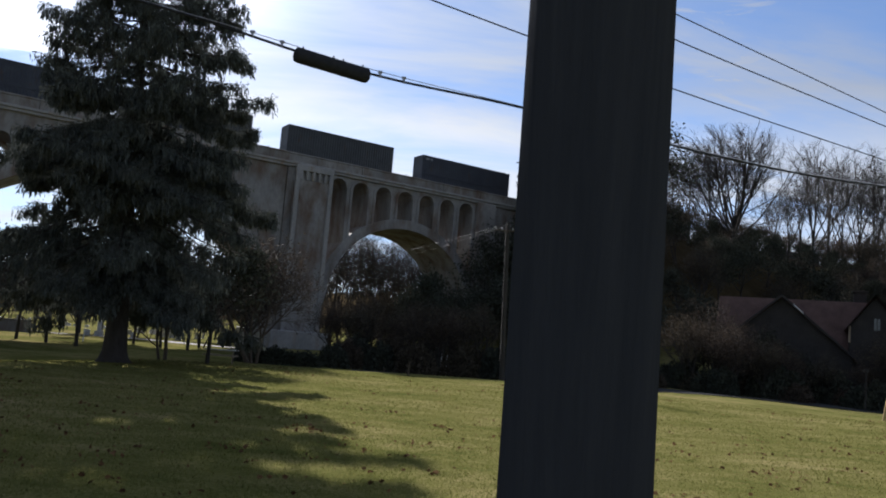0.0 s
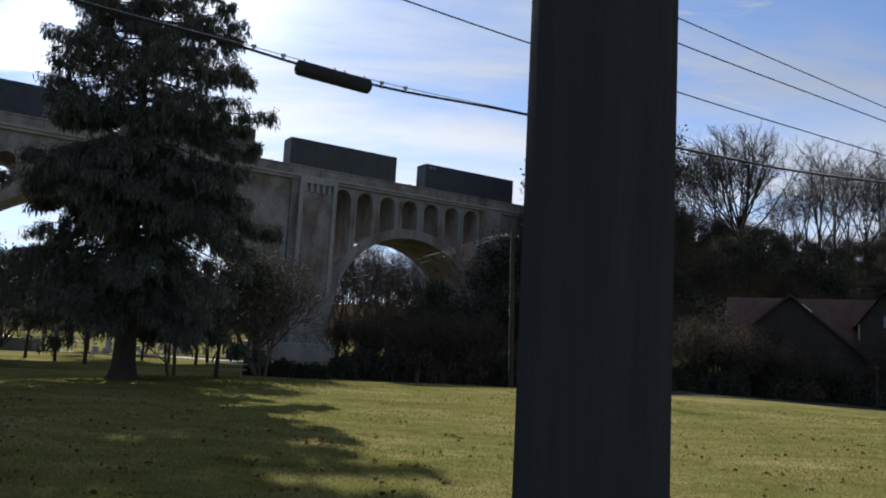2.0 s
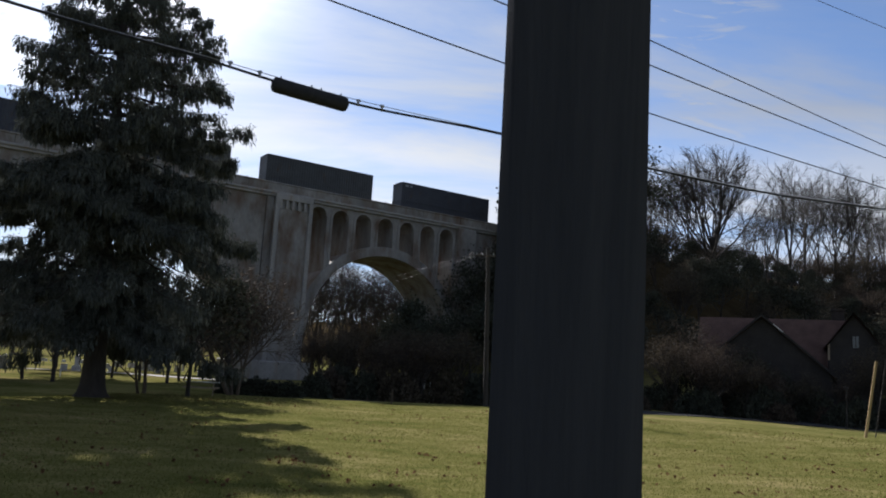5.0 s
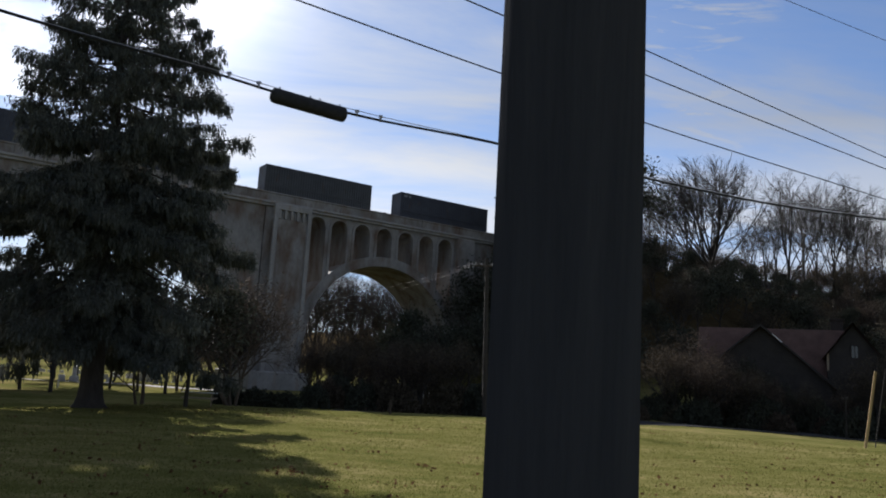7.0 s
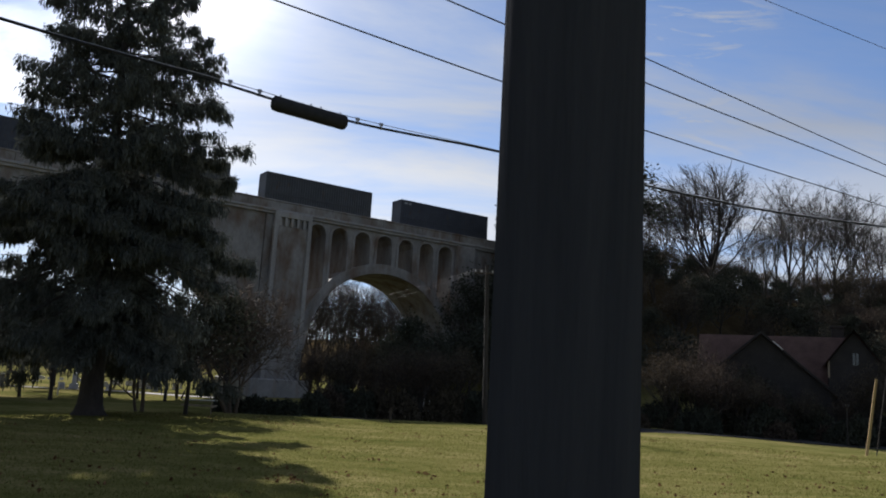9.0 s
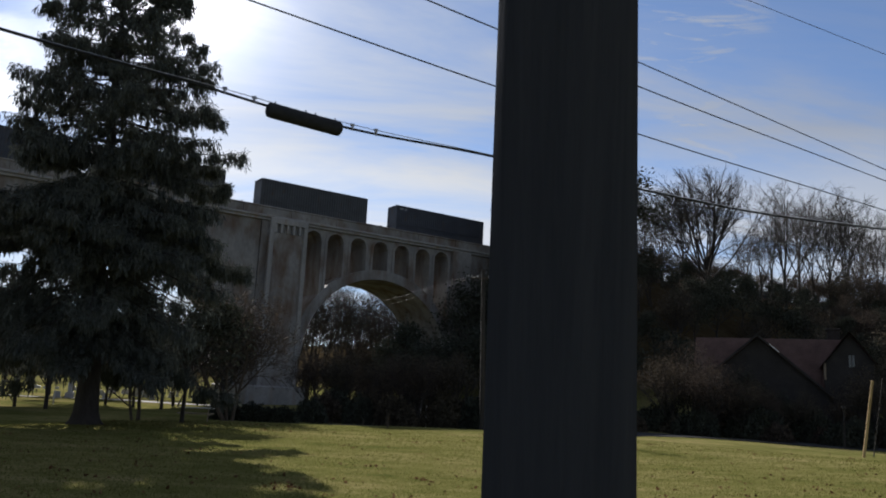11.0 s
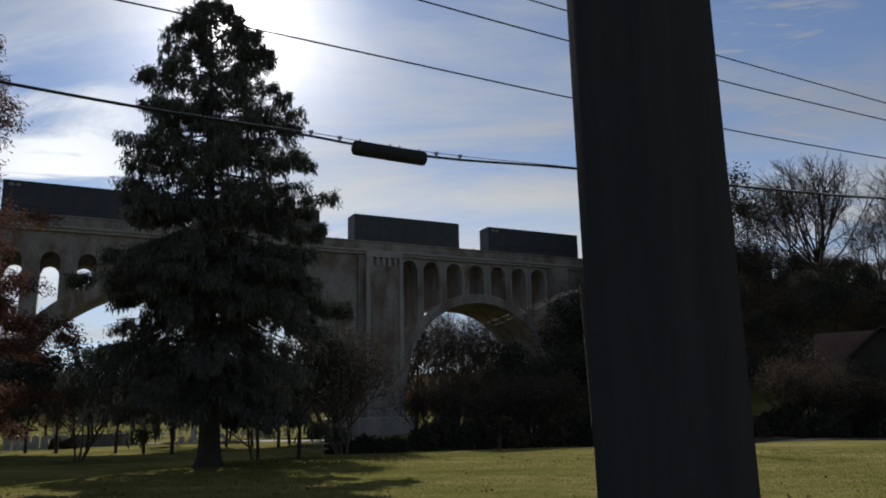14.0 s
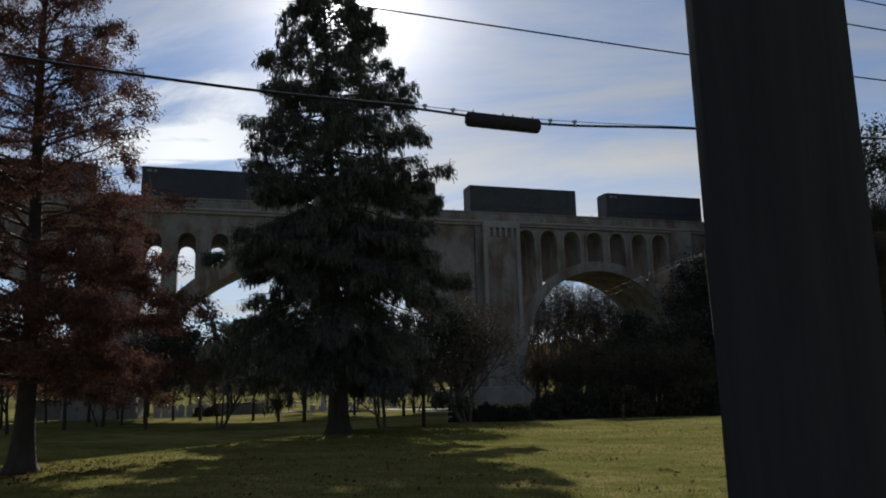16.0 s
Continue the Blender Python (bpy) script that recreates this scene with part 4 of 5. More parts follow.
    for i, (az, d, sc) in enumerate(((18.3, 68, 0.7), (19.6, 70, 0.8), (20.6, 67, 0.6), (21.6, 70, 0.62), (22.6, 67, 0.5), (23.6, 69, 0.5), (25.0, 68, 0.38), (26.6, 69, 0.42), (28.4, 70, 0.4), (30.2, 70, 0.65), (31.8, 72, 0.8))):
        w, l = BROWN[i % 2]
        broad_tree("brown_tree", put(az, d, 0.1), i * 67, sc, w, l, None, "thin brown-leaved tree before the house", "house trees")
    for i, (az, d, sc) in enumerate(((18.9, 72, 0.5), (20.3, 73, 0.46), (21.9, 72.5, 0.56), (23.0, 73, 0.6), (24.2, 72, 0.5), (25.4, 73, 0.36), (28.9, 72, 0.36))):
        w, l = DARK[i % 2]
        broad_tree("evergreen_tree", put(az, d, 0.1), i * 97, sc, w, l, None, "dark bushy tree close before the house", "house trees")
    for i in range(7):
        az, d = -4.4 + i * 0.6, 104 + pick.random() * 10
        w, l = BROWN[i % 2]
        broad_tree("brown_tree", put(az, d, 0.2), pick.random() * 360, 0.75 + 0.35 * pick.random(), w, l, None, "dense tree behind the viaduct arch", "brown trees")
    # trees of the burial ground
    for i, (az, d, sc, kind) in enumerate(((-43, 72, 0.9, 0), (-40.5, 80, 0.8, 0), (-38, 76, 0.85, 0), (-36.2, 84, 0.75, 0), (-34.6, 85, 0.72, 0), (-33.0, 118, 0.95, 0), (-28.0, 120, 0.7, 1), (-26.5, 105, 0.8, 1), (-24.0, 84, 0.75, 1), (-22.6, 108, 0.9, 0), (-20.4, 96, 0.8, 1),
                                              (-19.0, 110, 0.9, 0), (-17.5, 120, 0.8, 1), (-16.2, 76, 0.85, 1), (-14.3, 100, 0.9, 0), (-13.2, 74, 0.9, 1), (-31.2, 132, 0.55, 1), (-45.5, 66, 1.0, 0), (-44, 92, 1.1, 0), (-41.5, 100, 1.1, 0), (-39.2, 106, 1.05, 0), (-36.8, 112, 1.0, 0), (-35.0, 104, 0.95, 0), (-42.6, 60, 0.8, 0), (-36.0, 66, 0.75, 0), (-34.6, 70, 0.72, 0), (-39.4, 62, 0.8, 0), (-37.2, 64, 0.7, 1))):
        w, l = (DARK if kind == 0 else BROWN)[i % 2]
        broad_tree("evergreen_tree" if kind == 0 else "brown_tree", put(az, d, 0.15), pick.random() * 360, sc, w, l, None, "dark shady tree among the gravestones" if kind == 0 else "thin brown-leaved tree among the gravestones", "burial ground trees")


build_woods()

for i in range(11):
    w, l = DARK[i % 2]
    broad_tree("evergreen_tree", put(-34.5 + 1.75 * i, 59 + (i * 17 % 20), 0.1), i * 83, 0.8 + 0.06 * (i % 4), w, l, None, "low dark shady tree on the burial ground", "burial ground trees")
for i in range(8):
    w, l = DARK[i % 2]
    broad_tree("evergreen_tree", spot(-4 + 4.6 * i, 97 + (i * 5 % 8), 0.1), i * 61, 0.85 + 0.06 * (i % 3), w, l, None, "dark tree close behind the viaduct", "burial ground trees")

# small trees on the lawn
w, l = SMALL[0]
broad_tree("small_tree", put(-18.5, 45.9, 0.05), 40, 1.0, w, l, None, "small forked leafless ornamental tree on the lawn", "small trees")
w, l = SMALL[1]
broad_tree("small_tree", put(-12.6, 50.0, 0.05), 40, 1.5, w, l, None, "small forked tree with brown twigs beside the pier", "small trees")
broad_tree("small_tree", put(-29.7, 57.0, 0.05), 200, 1.05, w, l, None, "small spreading leafless tree on the lawn", "small trees")
w, l = BROWN[0]
broad_tree("small_tree", put(-13.8, 53.0, 0.05), 250, 0.88, w, l, None, "small tree with brown leaves beside the pier", "small trees")
w, l = DARK[0]
broad_tree("small_evergreen", put(-15.6, 43.0, 0.05), 300, 0.72, w, l, None, "dense dark small tree on the lawn", "small trees")

# clipped shrubs at the pier
for i, (az, sx) in enumerate(((-13.0, 0.85), (-12.0, 1.0), (-11.0, 0.95), (-9.9, 1.05), (-8.9, 1.0))):
    shrub(put(az, 52 + 0.4 * (i % 2), 0.05), i * 71, sx, 0.95 + 0.1 * (i % 3), SHRUB_GREEN, "rounded dark green shrub before the bridge pier", "pier shrubs")
for i in range(16):
    shrub(put(-7 + i * 0.85, 62 + (i * 37 % 7), 0.05), i * 53, 1.2 + 0.15 * (i % 4), 1.7 + 0.4 * (i % 3), SHRUB_BROWN if i % 2 else SHRUB_GREEN, "scrubby bush beside the road", "roadside bushes")
for i in range(22):
    shrub(put(15.5 + i * 0.78, 66 + (i * 29 % 6), 0.05), i * 47, 1.2 + 0.15 * (i % 3), 1.3 + 0.35 * (i % 4), SHRUB_GREEN if i % 4 else SHRUB_BROWN, "dark bush before the house", "house bushes")


# ---- the near pole and the wires ----
def build_pole():
    root = thing("utility_pole", (0.297, 1.599, 2.0), 0, "round creosoted wooden utility pole, dark brown and cracked", "utility pole")
    bm = bmesh.new()
    n, zs = 72, np.concatenate([np.linspace(-1.75, 4.0, 46), np.linspace(4.4, 8.5, 8)])
    crack = [0.0] * n
    for k in range(n):
        crack[k] = 0.0012 * noise.noise(Vector((k * 0.9, 3.1, 0))) - (0.0035 if k in (7, 19, 33, 46, 58, 67) else 0)
    rows = []
    for z in zs:
        row = []
        for k in range(n):
            a = 2 * math.pi * k / n
            r = 0.15 - 0.0047 * z + crack[k] * (0.6 + 0.4 * math.sin(z * 1.7 + k)) + 0.0016 * noise.noise(Vector((math.cos(a) * 2, math.sin(a) * 2, z * 1.3)))
            row.append(bm.verts.new((r * math.cos(a) - 0.013 * z, r * math.sin(a) - 0.0598 * z, z)))
        rows.append(row)
    for a, b in zip(rows, rows[1:]):
        for k in range(n):
            bm.faces.new((a[k], a[(k + 1) % n], b[(k + 1) % n], b[k]))
    bm.faces.new(rows[-1])
    part("shaft", bm, POLE_WOOD, root, smooth=True)


build_pole()


SPREAD = np.linspace(-3.5, 3.5, 15)


def wire_points(E, n, dips=(), lift=0.0, dist=9.0, left=-46.0, right=60.0, count=90):
    """Points of a wire that runs across the view at a steady distance; dips are (bearing, share of the distance)."""
    out = []
    for i in range(count):
        s = left + (right - left) * i / (count - 1)
        th = math.atan2(s, dist)
        az = math.degrees(th) + n
        dz = float(np.mean(np.interp(az + SPREAD, [a for a, _ in dips], [v for _, v in dips]))) if dips else 0.0
        z = 2.0 + dist * E + (dz * dist / math.cos(th) if -50 < az < 36 else dips[0][1] * dist / math.cos(th) if dips and az < 0 else dips[-1][1] * dist / math.cos(radians(36 - n)) if dips else 0.0) + lift
        out.append(np.array([s * math.cos(radians(n)) + dist * math.sin(radians(n)), -s * math.sin(radians(n)) + dist * math.cos(radians(n)), z]))
    return np.array(out)


def wire_at(E, n, dips, az, lift=0.0, dist=9.0):
    th = radians(az - n)
    dz = float(np.mean(np.interp(az + SPREAD, [a for a, _ in dips], [v for _, v in dips])))
    d = dist / math.cos(th)
    return Vector((d * math.sin(radians(az)), d * math.cos(radians(az)), 2.0 + d * (E * math.cos(th) + dz) + lift))


DIPS = [(-55, 0.048), (-45, 0.0245), (-41.5, 0.018), (-34, 0.0085), (-27, 0.001), (-17.5, -0.004), (-15.5, -0.0065), (-12.2, -0.0125), (-6.0, -0.0165), (-3.3, -0.0155), (1.0, -0.009), (5.2, -0.006), (15.8, -0.003), (21.7, 0.001), (25, 0.004), (30.5, 0.018), (36, 0.03)]
STRAND = [(a, v + (0.0062 if -16 < a < 0 else 0.0018)) for a, v in DIPS]


def build_cable():
    root = thing("telephone_cable", (0, 9, 5.4), 0, "thick black lashed telephone cable with a long splice case", "cable")
    inv = Matrix.Translation((0, -9, -5.4))
    loc = np.array([0, 9, 5.4])
    for nm, dips, r in (("cable", DIPS, 0.017), ("strand", STRAND, 0.005)):
        pts = wire_points(0.3849, -29.3, dips, count=260) - loc
        V, F = tube_arrays([(pts, [r] * len(pts))], 8)
        soup(nm, V, F, RUBBER if nm == "cable" else STEEL, root, "thin steel strand" if nm == "strand" else "", True)
    a, b = wire_at(0.3849, -29.3, DIPS, -11.95, -0.042), wire_at(0.3849, -29.3, DIPS, -6.35, -0.042)
    ax = (b - a).normalized()
    L = (b - a).length
    bm = bmesh.new()
    n, rows = 24, []
    side = ax.cross(Vector((0, 0, 1))).normalized()
    up = side.cross(ax)
    prof = [(0, 0.028), (0.004, 0.06), (0.02, 0.086), (0.05, 0.094)] + [(0.05 + 0.9 * i / 14, 0.094 + 0.0022 * (i % 2)) for i in range(1, 14)] + [(0.95, 0.094), (0.98, 0.086), (0.996, 0.06), (1.0, 0.028)]
    for f, r in prof:
        c = a + ax * L * f
        rows.append([bm.verts.new(c + (side * math.cos(2 * math.pi * k / n) + up * math.sin(2 * math.pi * k / n)) * r - Vector(loc)) for k in range(n)])
    for p, q in zip(rows, rows[1:]):
        for k in range(n):
            bm.faces.new((p[k], p[(k + 1) % n], q[(k + 1) % n], q[k]))
    bm.faces.new(rows[0])
    bm.faces.new(rows[-1][::-1])
    case = part("splice_case", bm, RUBBER, root, "black cylindrical splice case", True)
    for f in (0.1, 0.5, 0.63, 0.9):
        bm = bmesh.new()
        c = a + ax * L * f + up * 0.098 - Vector(loc)
        bmesh.ops.create_cube(bm, size=1.0, matrix=Matrix.Translation(c) @ Matrix.Diagonal((0.018, 0.02, 0.05, 1)))
        part("bracket", bm, STEEL, case)
    for az in (-15.05, -12.9, -5.55, -3.75):
        bm = bmesh.new()
        c = wire_at(0.3849, -29.3, DIPS, az, 0.025) - Vector(loc)
        bmesh.ops.create_cube(bm, size=1.0, matrix=Matrix.Translation(c) @ Matrix.Diagonal((0.03, 0.03, 0.085, 1)))
        bmesh.ops.create_cube(bm, size=1.0, matrix=Matrix.Translation(c + Vector((0, 0, 0.03))) @ Matrix.Diagonal((0.055, 0.04, 0.03, 1)))
        bmesh.ops.bevel(bm, geom=bm.edges[:], offset=0.004, segments=1, affect="EDGES")
        part("clamp", bm, STEEL, root)


build_cable()
for E, n, r in ((0.5243, -33.1, 0.012), (0.6414, -34.5, 0.013), (0.7025, -35.2, 0.012), (0.8098, -27.1, 0.006)):
    bend = [(-45, 0.006), (-18, 0.003), (3, -0.003), (18, -0.002), (31, 0.006), (36, 0.008)] if n > -35 and E < 0.7 else [(-45, 0.003), (5, 0.0), (15, -0.001), (31, 0.003), (36, 0.004)]
    pts = wire_points(E, n, bend, count=200)
    V, F = tube_arrays([(pts - pts[100], [r] * len(pts))], 6)
    ob = soup("power_line", V, F, WIRE, smooth=True)
    ob.location = pts[100]
    tagged(ob, "thin black overhead power line", "wire", "overhead wires")


def far_pole():
    p = put(5.0, 51)
    root = thing("utility_pole", p, -5, "tall grey wooden utility pole beside the road", "utility pole")
    bm = bmesh.new()
    bmesh.ops.create_cone(bm, cap_ends=True, segments=16, radius1=0.17, radius2=0.115, depth=10.6, matrix=pose(0, 0, 4.9, 0, -1.8, 0))
    part("shaft", bm, BARK_GREY, root, smooth=False)
    bm = bmesh.new()
    box(bm, -0.98, 0.28, -0.18, -0.1, 9.6, 9.69, 0.015)
    part("crossarm", bm, BARK, root)
    for x in (-0.9, -0.5, 0.2):
        bm = bmesh.new()
        bmesh.ops.create_cone(bm, cap_ends=True, segments=12, radius1=0.04, radius2=0.03, depth=0.14, matrix=pose(x, -0.14, 9.76))
        part("insulator", bm, STONE, root)
    for x, sag, drop in ((-0.9, 0.5, 0.0), (-0.5, 0.75, 0.4)):
        a = np.array([p.x + x, p.y - 0.14, p.z + 9.84])
        b = np.array([*spot(36.6, BD - 1.2).xy, 9.9 - drop])
        u = np.linspace(0, 1, 24)[:, None]
        pts = a + (b - a) * u
        pts[:, 2] -= sag * (1 - (2 * u[:, 0] - 1) ** 2)
        V, F = tube_arrays([(pts - a, [0.006] * 24)], 5)
        ob = soup("service_line", V, F, BARE_WIRE, smooth=True)
        ob.location = a
        tagged(ob, "thin grey service line from the far pole to the viaduct", "wire", "service lines")


far_pole()


def post(name, place, height, r, mat, lean, label, cat, top=None):
    root = thing(name, place, 0, label, cat)
    bm = bmesh.new()
    bmesh.ops.create_cone(bm, cap_ends=True, segments=14, radius1=r, radius2=r * 0.85, depth=height + 0.3, matrix=pose(math.sin(radians(lean)) * height / 2, 0, height / 2 - 0.15, 0, lean, 0))
    bmesh.ops.bevel(bm, geom=[e for e in bm.edges if len(e.link_faces) == 2 and any(len(f.verts) > 6 for f in e.link_faces)], offset=r * 0.15, segments=1, affect="EDGES")
    part("shaft", bm, mat, root)
    if top:
        bm = bmesh.new()
        box(bm, -top, top, -0.12, 0.12, height - 0.05, height + 0.18, 0.04)
        part("cap", bm, mat, root)
    return root


post("leaning_post", put(29.8, 49.2), 4.15, 0.078, YELLOW_WOOD, 9.5, "weathered yellowish wooden post leaning beside the road", "post")
post("leaning_post", put(30.35, 51.0), 4.4, 0.03, BARK_GREY, 9.5, "thin dark wooden post leaning beside the yellowish one", "post")
post("lamp_post", put(28.8, 64), 2.75, 0.05, BARK_GREY, 0, "dark slim post with a small cap before the house", "lamp post", 0.14)
post("stake", put(-1.55, 46.3), 0.8, 0.055, BARK, 1.0, "short brown wooden stake in the lawn", "stake")
post("stake", put(-3.25, 56.0), 0.5, 0.05, BARK, -2.0, "short brown wooden stake in the lawn", "stake")
for az in (0.75, 1.15):
    post("marker_post", put(az, 63), 1.75, 0.045, WHITE_TRIM, 0, "small white roadside marker post", "marker post")
post("marker_post", put(-23.6, 70), 1.05, 0.06, WHITE_TRIM, 0, "small white marker post on the burial ground", "marker post")


def bench():
    root = thing("picnic_table", put(-14.75, 46.0), 12, "low wooden picnic table under the small trees", "picnic table")
    bm = bmesh.new()
    for i in range(5):
        box(bm, -0.95, 0.95, -0.38 + i * 0.155, -0.24 + i * 0.155, 0.71, 0.75, 0.006)
    part("tabletop", bm, GLARE_TOP, root, "tabletop paled for sun glare")
    for y in (-0.72, 0.48):
        bm = bmesh.new()
        box(bm, -0.95, 0.95, y, y + 0.24, 0.41, 0.45, 0.006)
        part("seat", bm, GREY_WOOD, root)
    for x in (-0.7, 0.66):
        for sgn in (-1, 1):
            bm = bmesh.new()
            m = pose(x, sgn * 0.33, 0.36, sgn * 32, 0, 0)
            bmesh.ops.create_cube(bm, size=1.0, matrix=m @ Matrix.Diagonal((0.045, 0.09, 0.84, 1)))
            part("leg", bm, GREY_WOOD, root)
        bm = bmesh.new()
        box(bm, x + 0.05, x + 0.09, -0.7, 0.7, 0.33, 0.41)
        part("crossbar", bm, GREY_WOOD, root)


bench()


# ---- gravestones ----
def stone_mesh(w, h, t, arch):
    bm = bmesh.new()
    n = 10
    prof = [(-w / 2, 0.12)] + [(-w / 2 * math.cos(math.pi * i / n), h - arch + arch * math.sin(math.pi * i / n)) for i in range(n + 1)] + [(w / 2, 0.12)]
    f = [bm.verts.new((x, -t / 2, z)) for x, z in prof]
    b = [bm.verts.new((x, t / 2, z)) for x, z in prof]
    bm.faces.new(f)
    bm.faces.new(b[::-1])
    for i in range(len(prof)):
        j = (i + 1) % len(prof)
        bm.faces.new((f[j], f[i], b[i], b[j]))
    me = bpy.data.meshes.new("slab")
    bm.normal_update()
    bm.to_mesh(me)
    bm.free()
    me.materials.append(STONE)
    bm = bmesh.new()
    box(bm, -w / 2 - 0.12, w / 2 + 0.12, -t / 2 - 0.1, t / 2 + 0.1, -0.1, 0.12, 0.02)
    bs = bpy.data.meshes.new("plinth")
    bm.normal_update()
    bm.to_mesh(bs)
    bm.free()
    bs.materials.append(STONE)
    return me, bs


def build_graves():
    kinds = [stone_mesh(0.8, 0.95, 0.2, 0.12), stone_mesh(0.55, 1.35, 0.22, 0.22), stone_mesh(1.1, 0.8, 0.25, 0.04), stone_mesh(0.45, 1.9, 0.4, 0.2)]
    pick = random.Random(9)
    for i in range(54):
        az = -34.5 + 20.5 * pick.random()
        d = 92 + 60 * pick.random()
        me, bs = kinds[pick.choice((0, 0, 1, 2, 2, 3))]
        root = thing("gravestone", put(az, d), 15 + pick.uniform(-8, 8), "grey granite gravestone standing in the grass", "gravestone", "gravestones")
        k = pick.uniform(0.6, 0.95)
        root.scale = (k, k, k)
        for nm, mesh in (("slab", me), ("base", bs)):
            ob = new(nm, mesh)
            ob.parent = root
    # pale row of headstones and a long low wall behind the small tree
    for i in range(7):
        me, bs = kinds[1]
        root = thing("gravestone", put(-33.8 + i * 0.52, 86 + 0.2 * i), 28, "pale upright gravestone in a row", "gravestone", "gravestones")
        root.scale = (1.2, 1, 0.95)
        for nm, mesh in (("slab", me), ("base", bs)):
            ob = new(nm, mesh)
            ob.parent = root
    bm = bmesh.new()
    box(bm, -2.6, 2.6, -0.25, 0.25, -0.1, 1.1, 0.05)
    box(bm, -2.7, 2.7, -0.32, 0.32, 1.104, 1.25, 0.03)
    wall = part("low_wall", bm, CONCRETE)
    wall.matrix_basis = pose(*put(-28.4, 88), 0, 0, 28)
    tagged(wall, "low grey stone wall on the burial ground", "wall")
    for i, az in enumerate((-31.0, -30.2)):
        shrub(put(az, 84), 30 * i, 0.75, 1.0, SHRUB_BROWN, "pale rounded bush by the gravestones", "burial ground bushes")
    # pale low shed
    root = thing("shed", put(-38.2, 98), 25, "long low pale shed beyond the lawn", "shed")
    bm = bmesh.new()
    box(bm, -6, 6, -2, 2, -0.3, 1.9)
    part("wall", bm, CONCRETE, root)
    bm = bmesh.new()
    prism(bm, -6.3, 6.3, 1.9, 1.9, 2.1, 2.1, -2.4, 2.4)
    part("roof", bm, ROOF, root)
    # pale strip of path
    bm = bmesh.new()
    last = None
    for i in range(40):
        p = at(-28 + i * 0.45, 100 - 0.62 * i)
        row = [bm.verts.new((p.x, p.y + o, float(land(p.x, p.y + o)) + 0.05)) for o in (-1.4, 1.4)]
        if last:
            bm.faces.new((last[0], row[0], row[1], last[1]))
        last = row
    tagged(part("path", bm, BALLAST), "pale gravel path across the burial ground", "path", kind="structure")


build_graves()


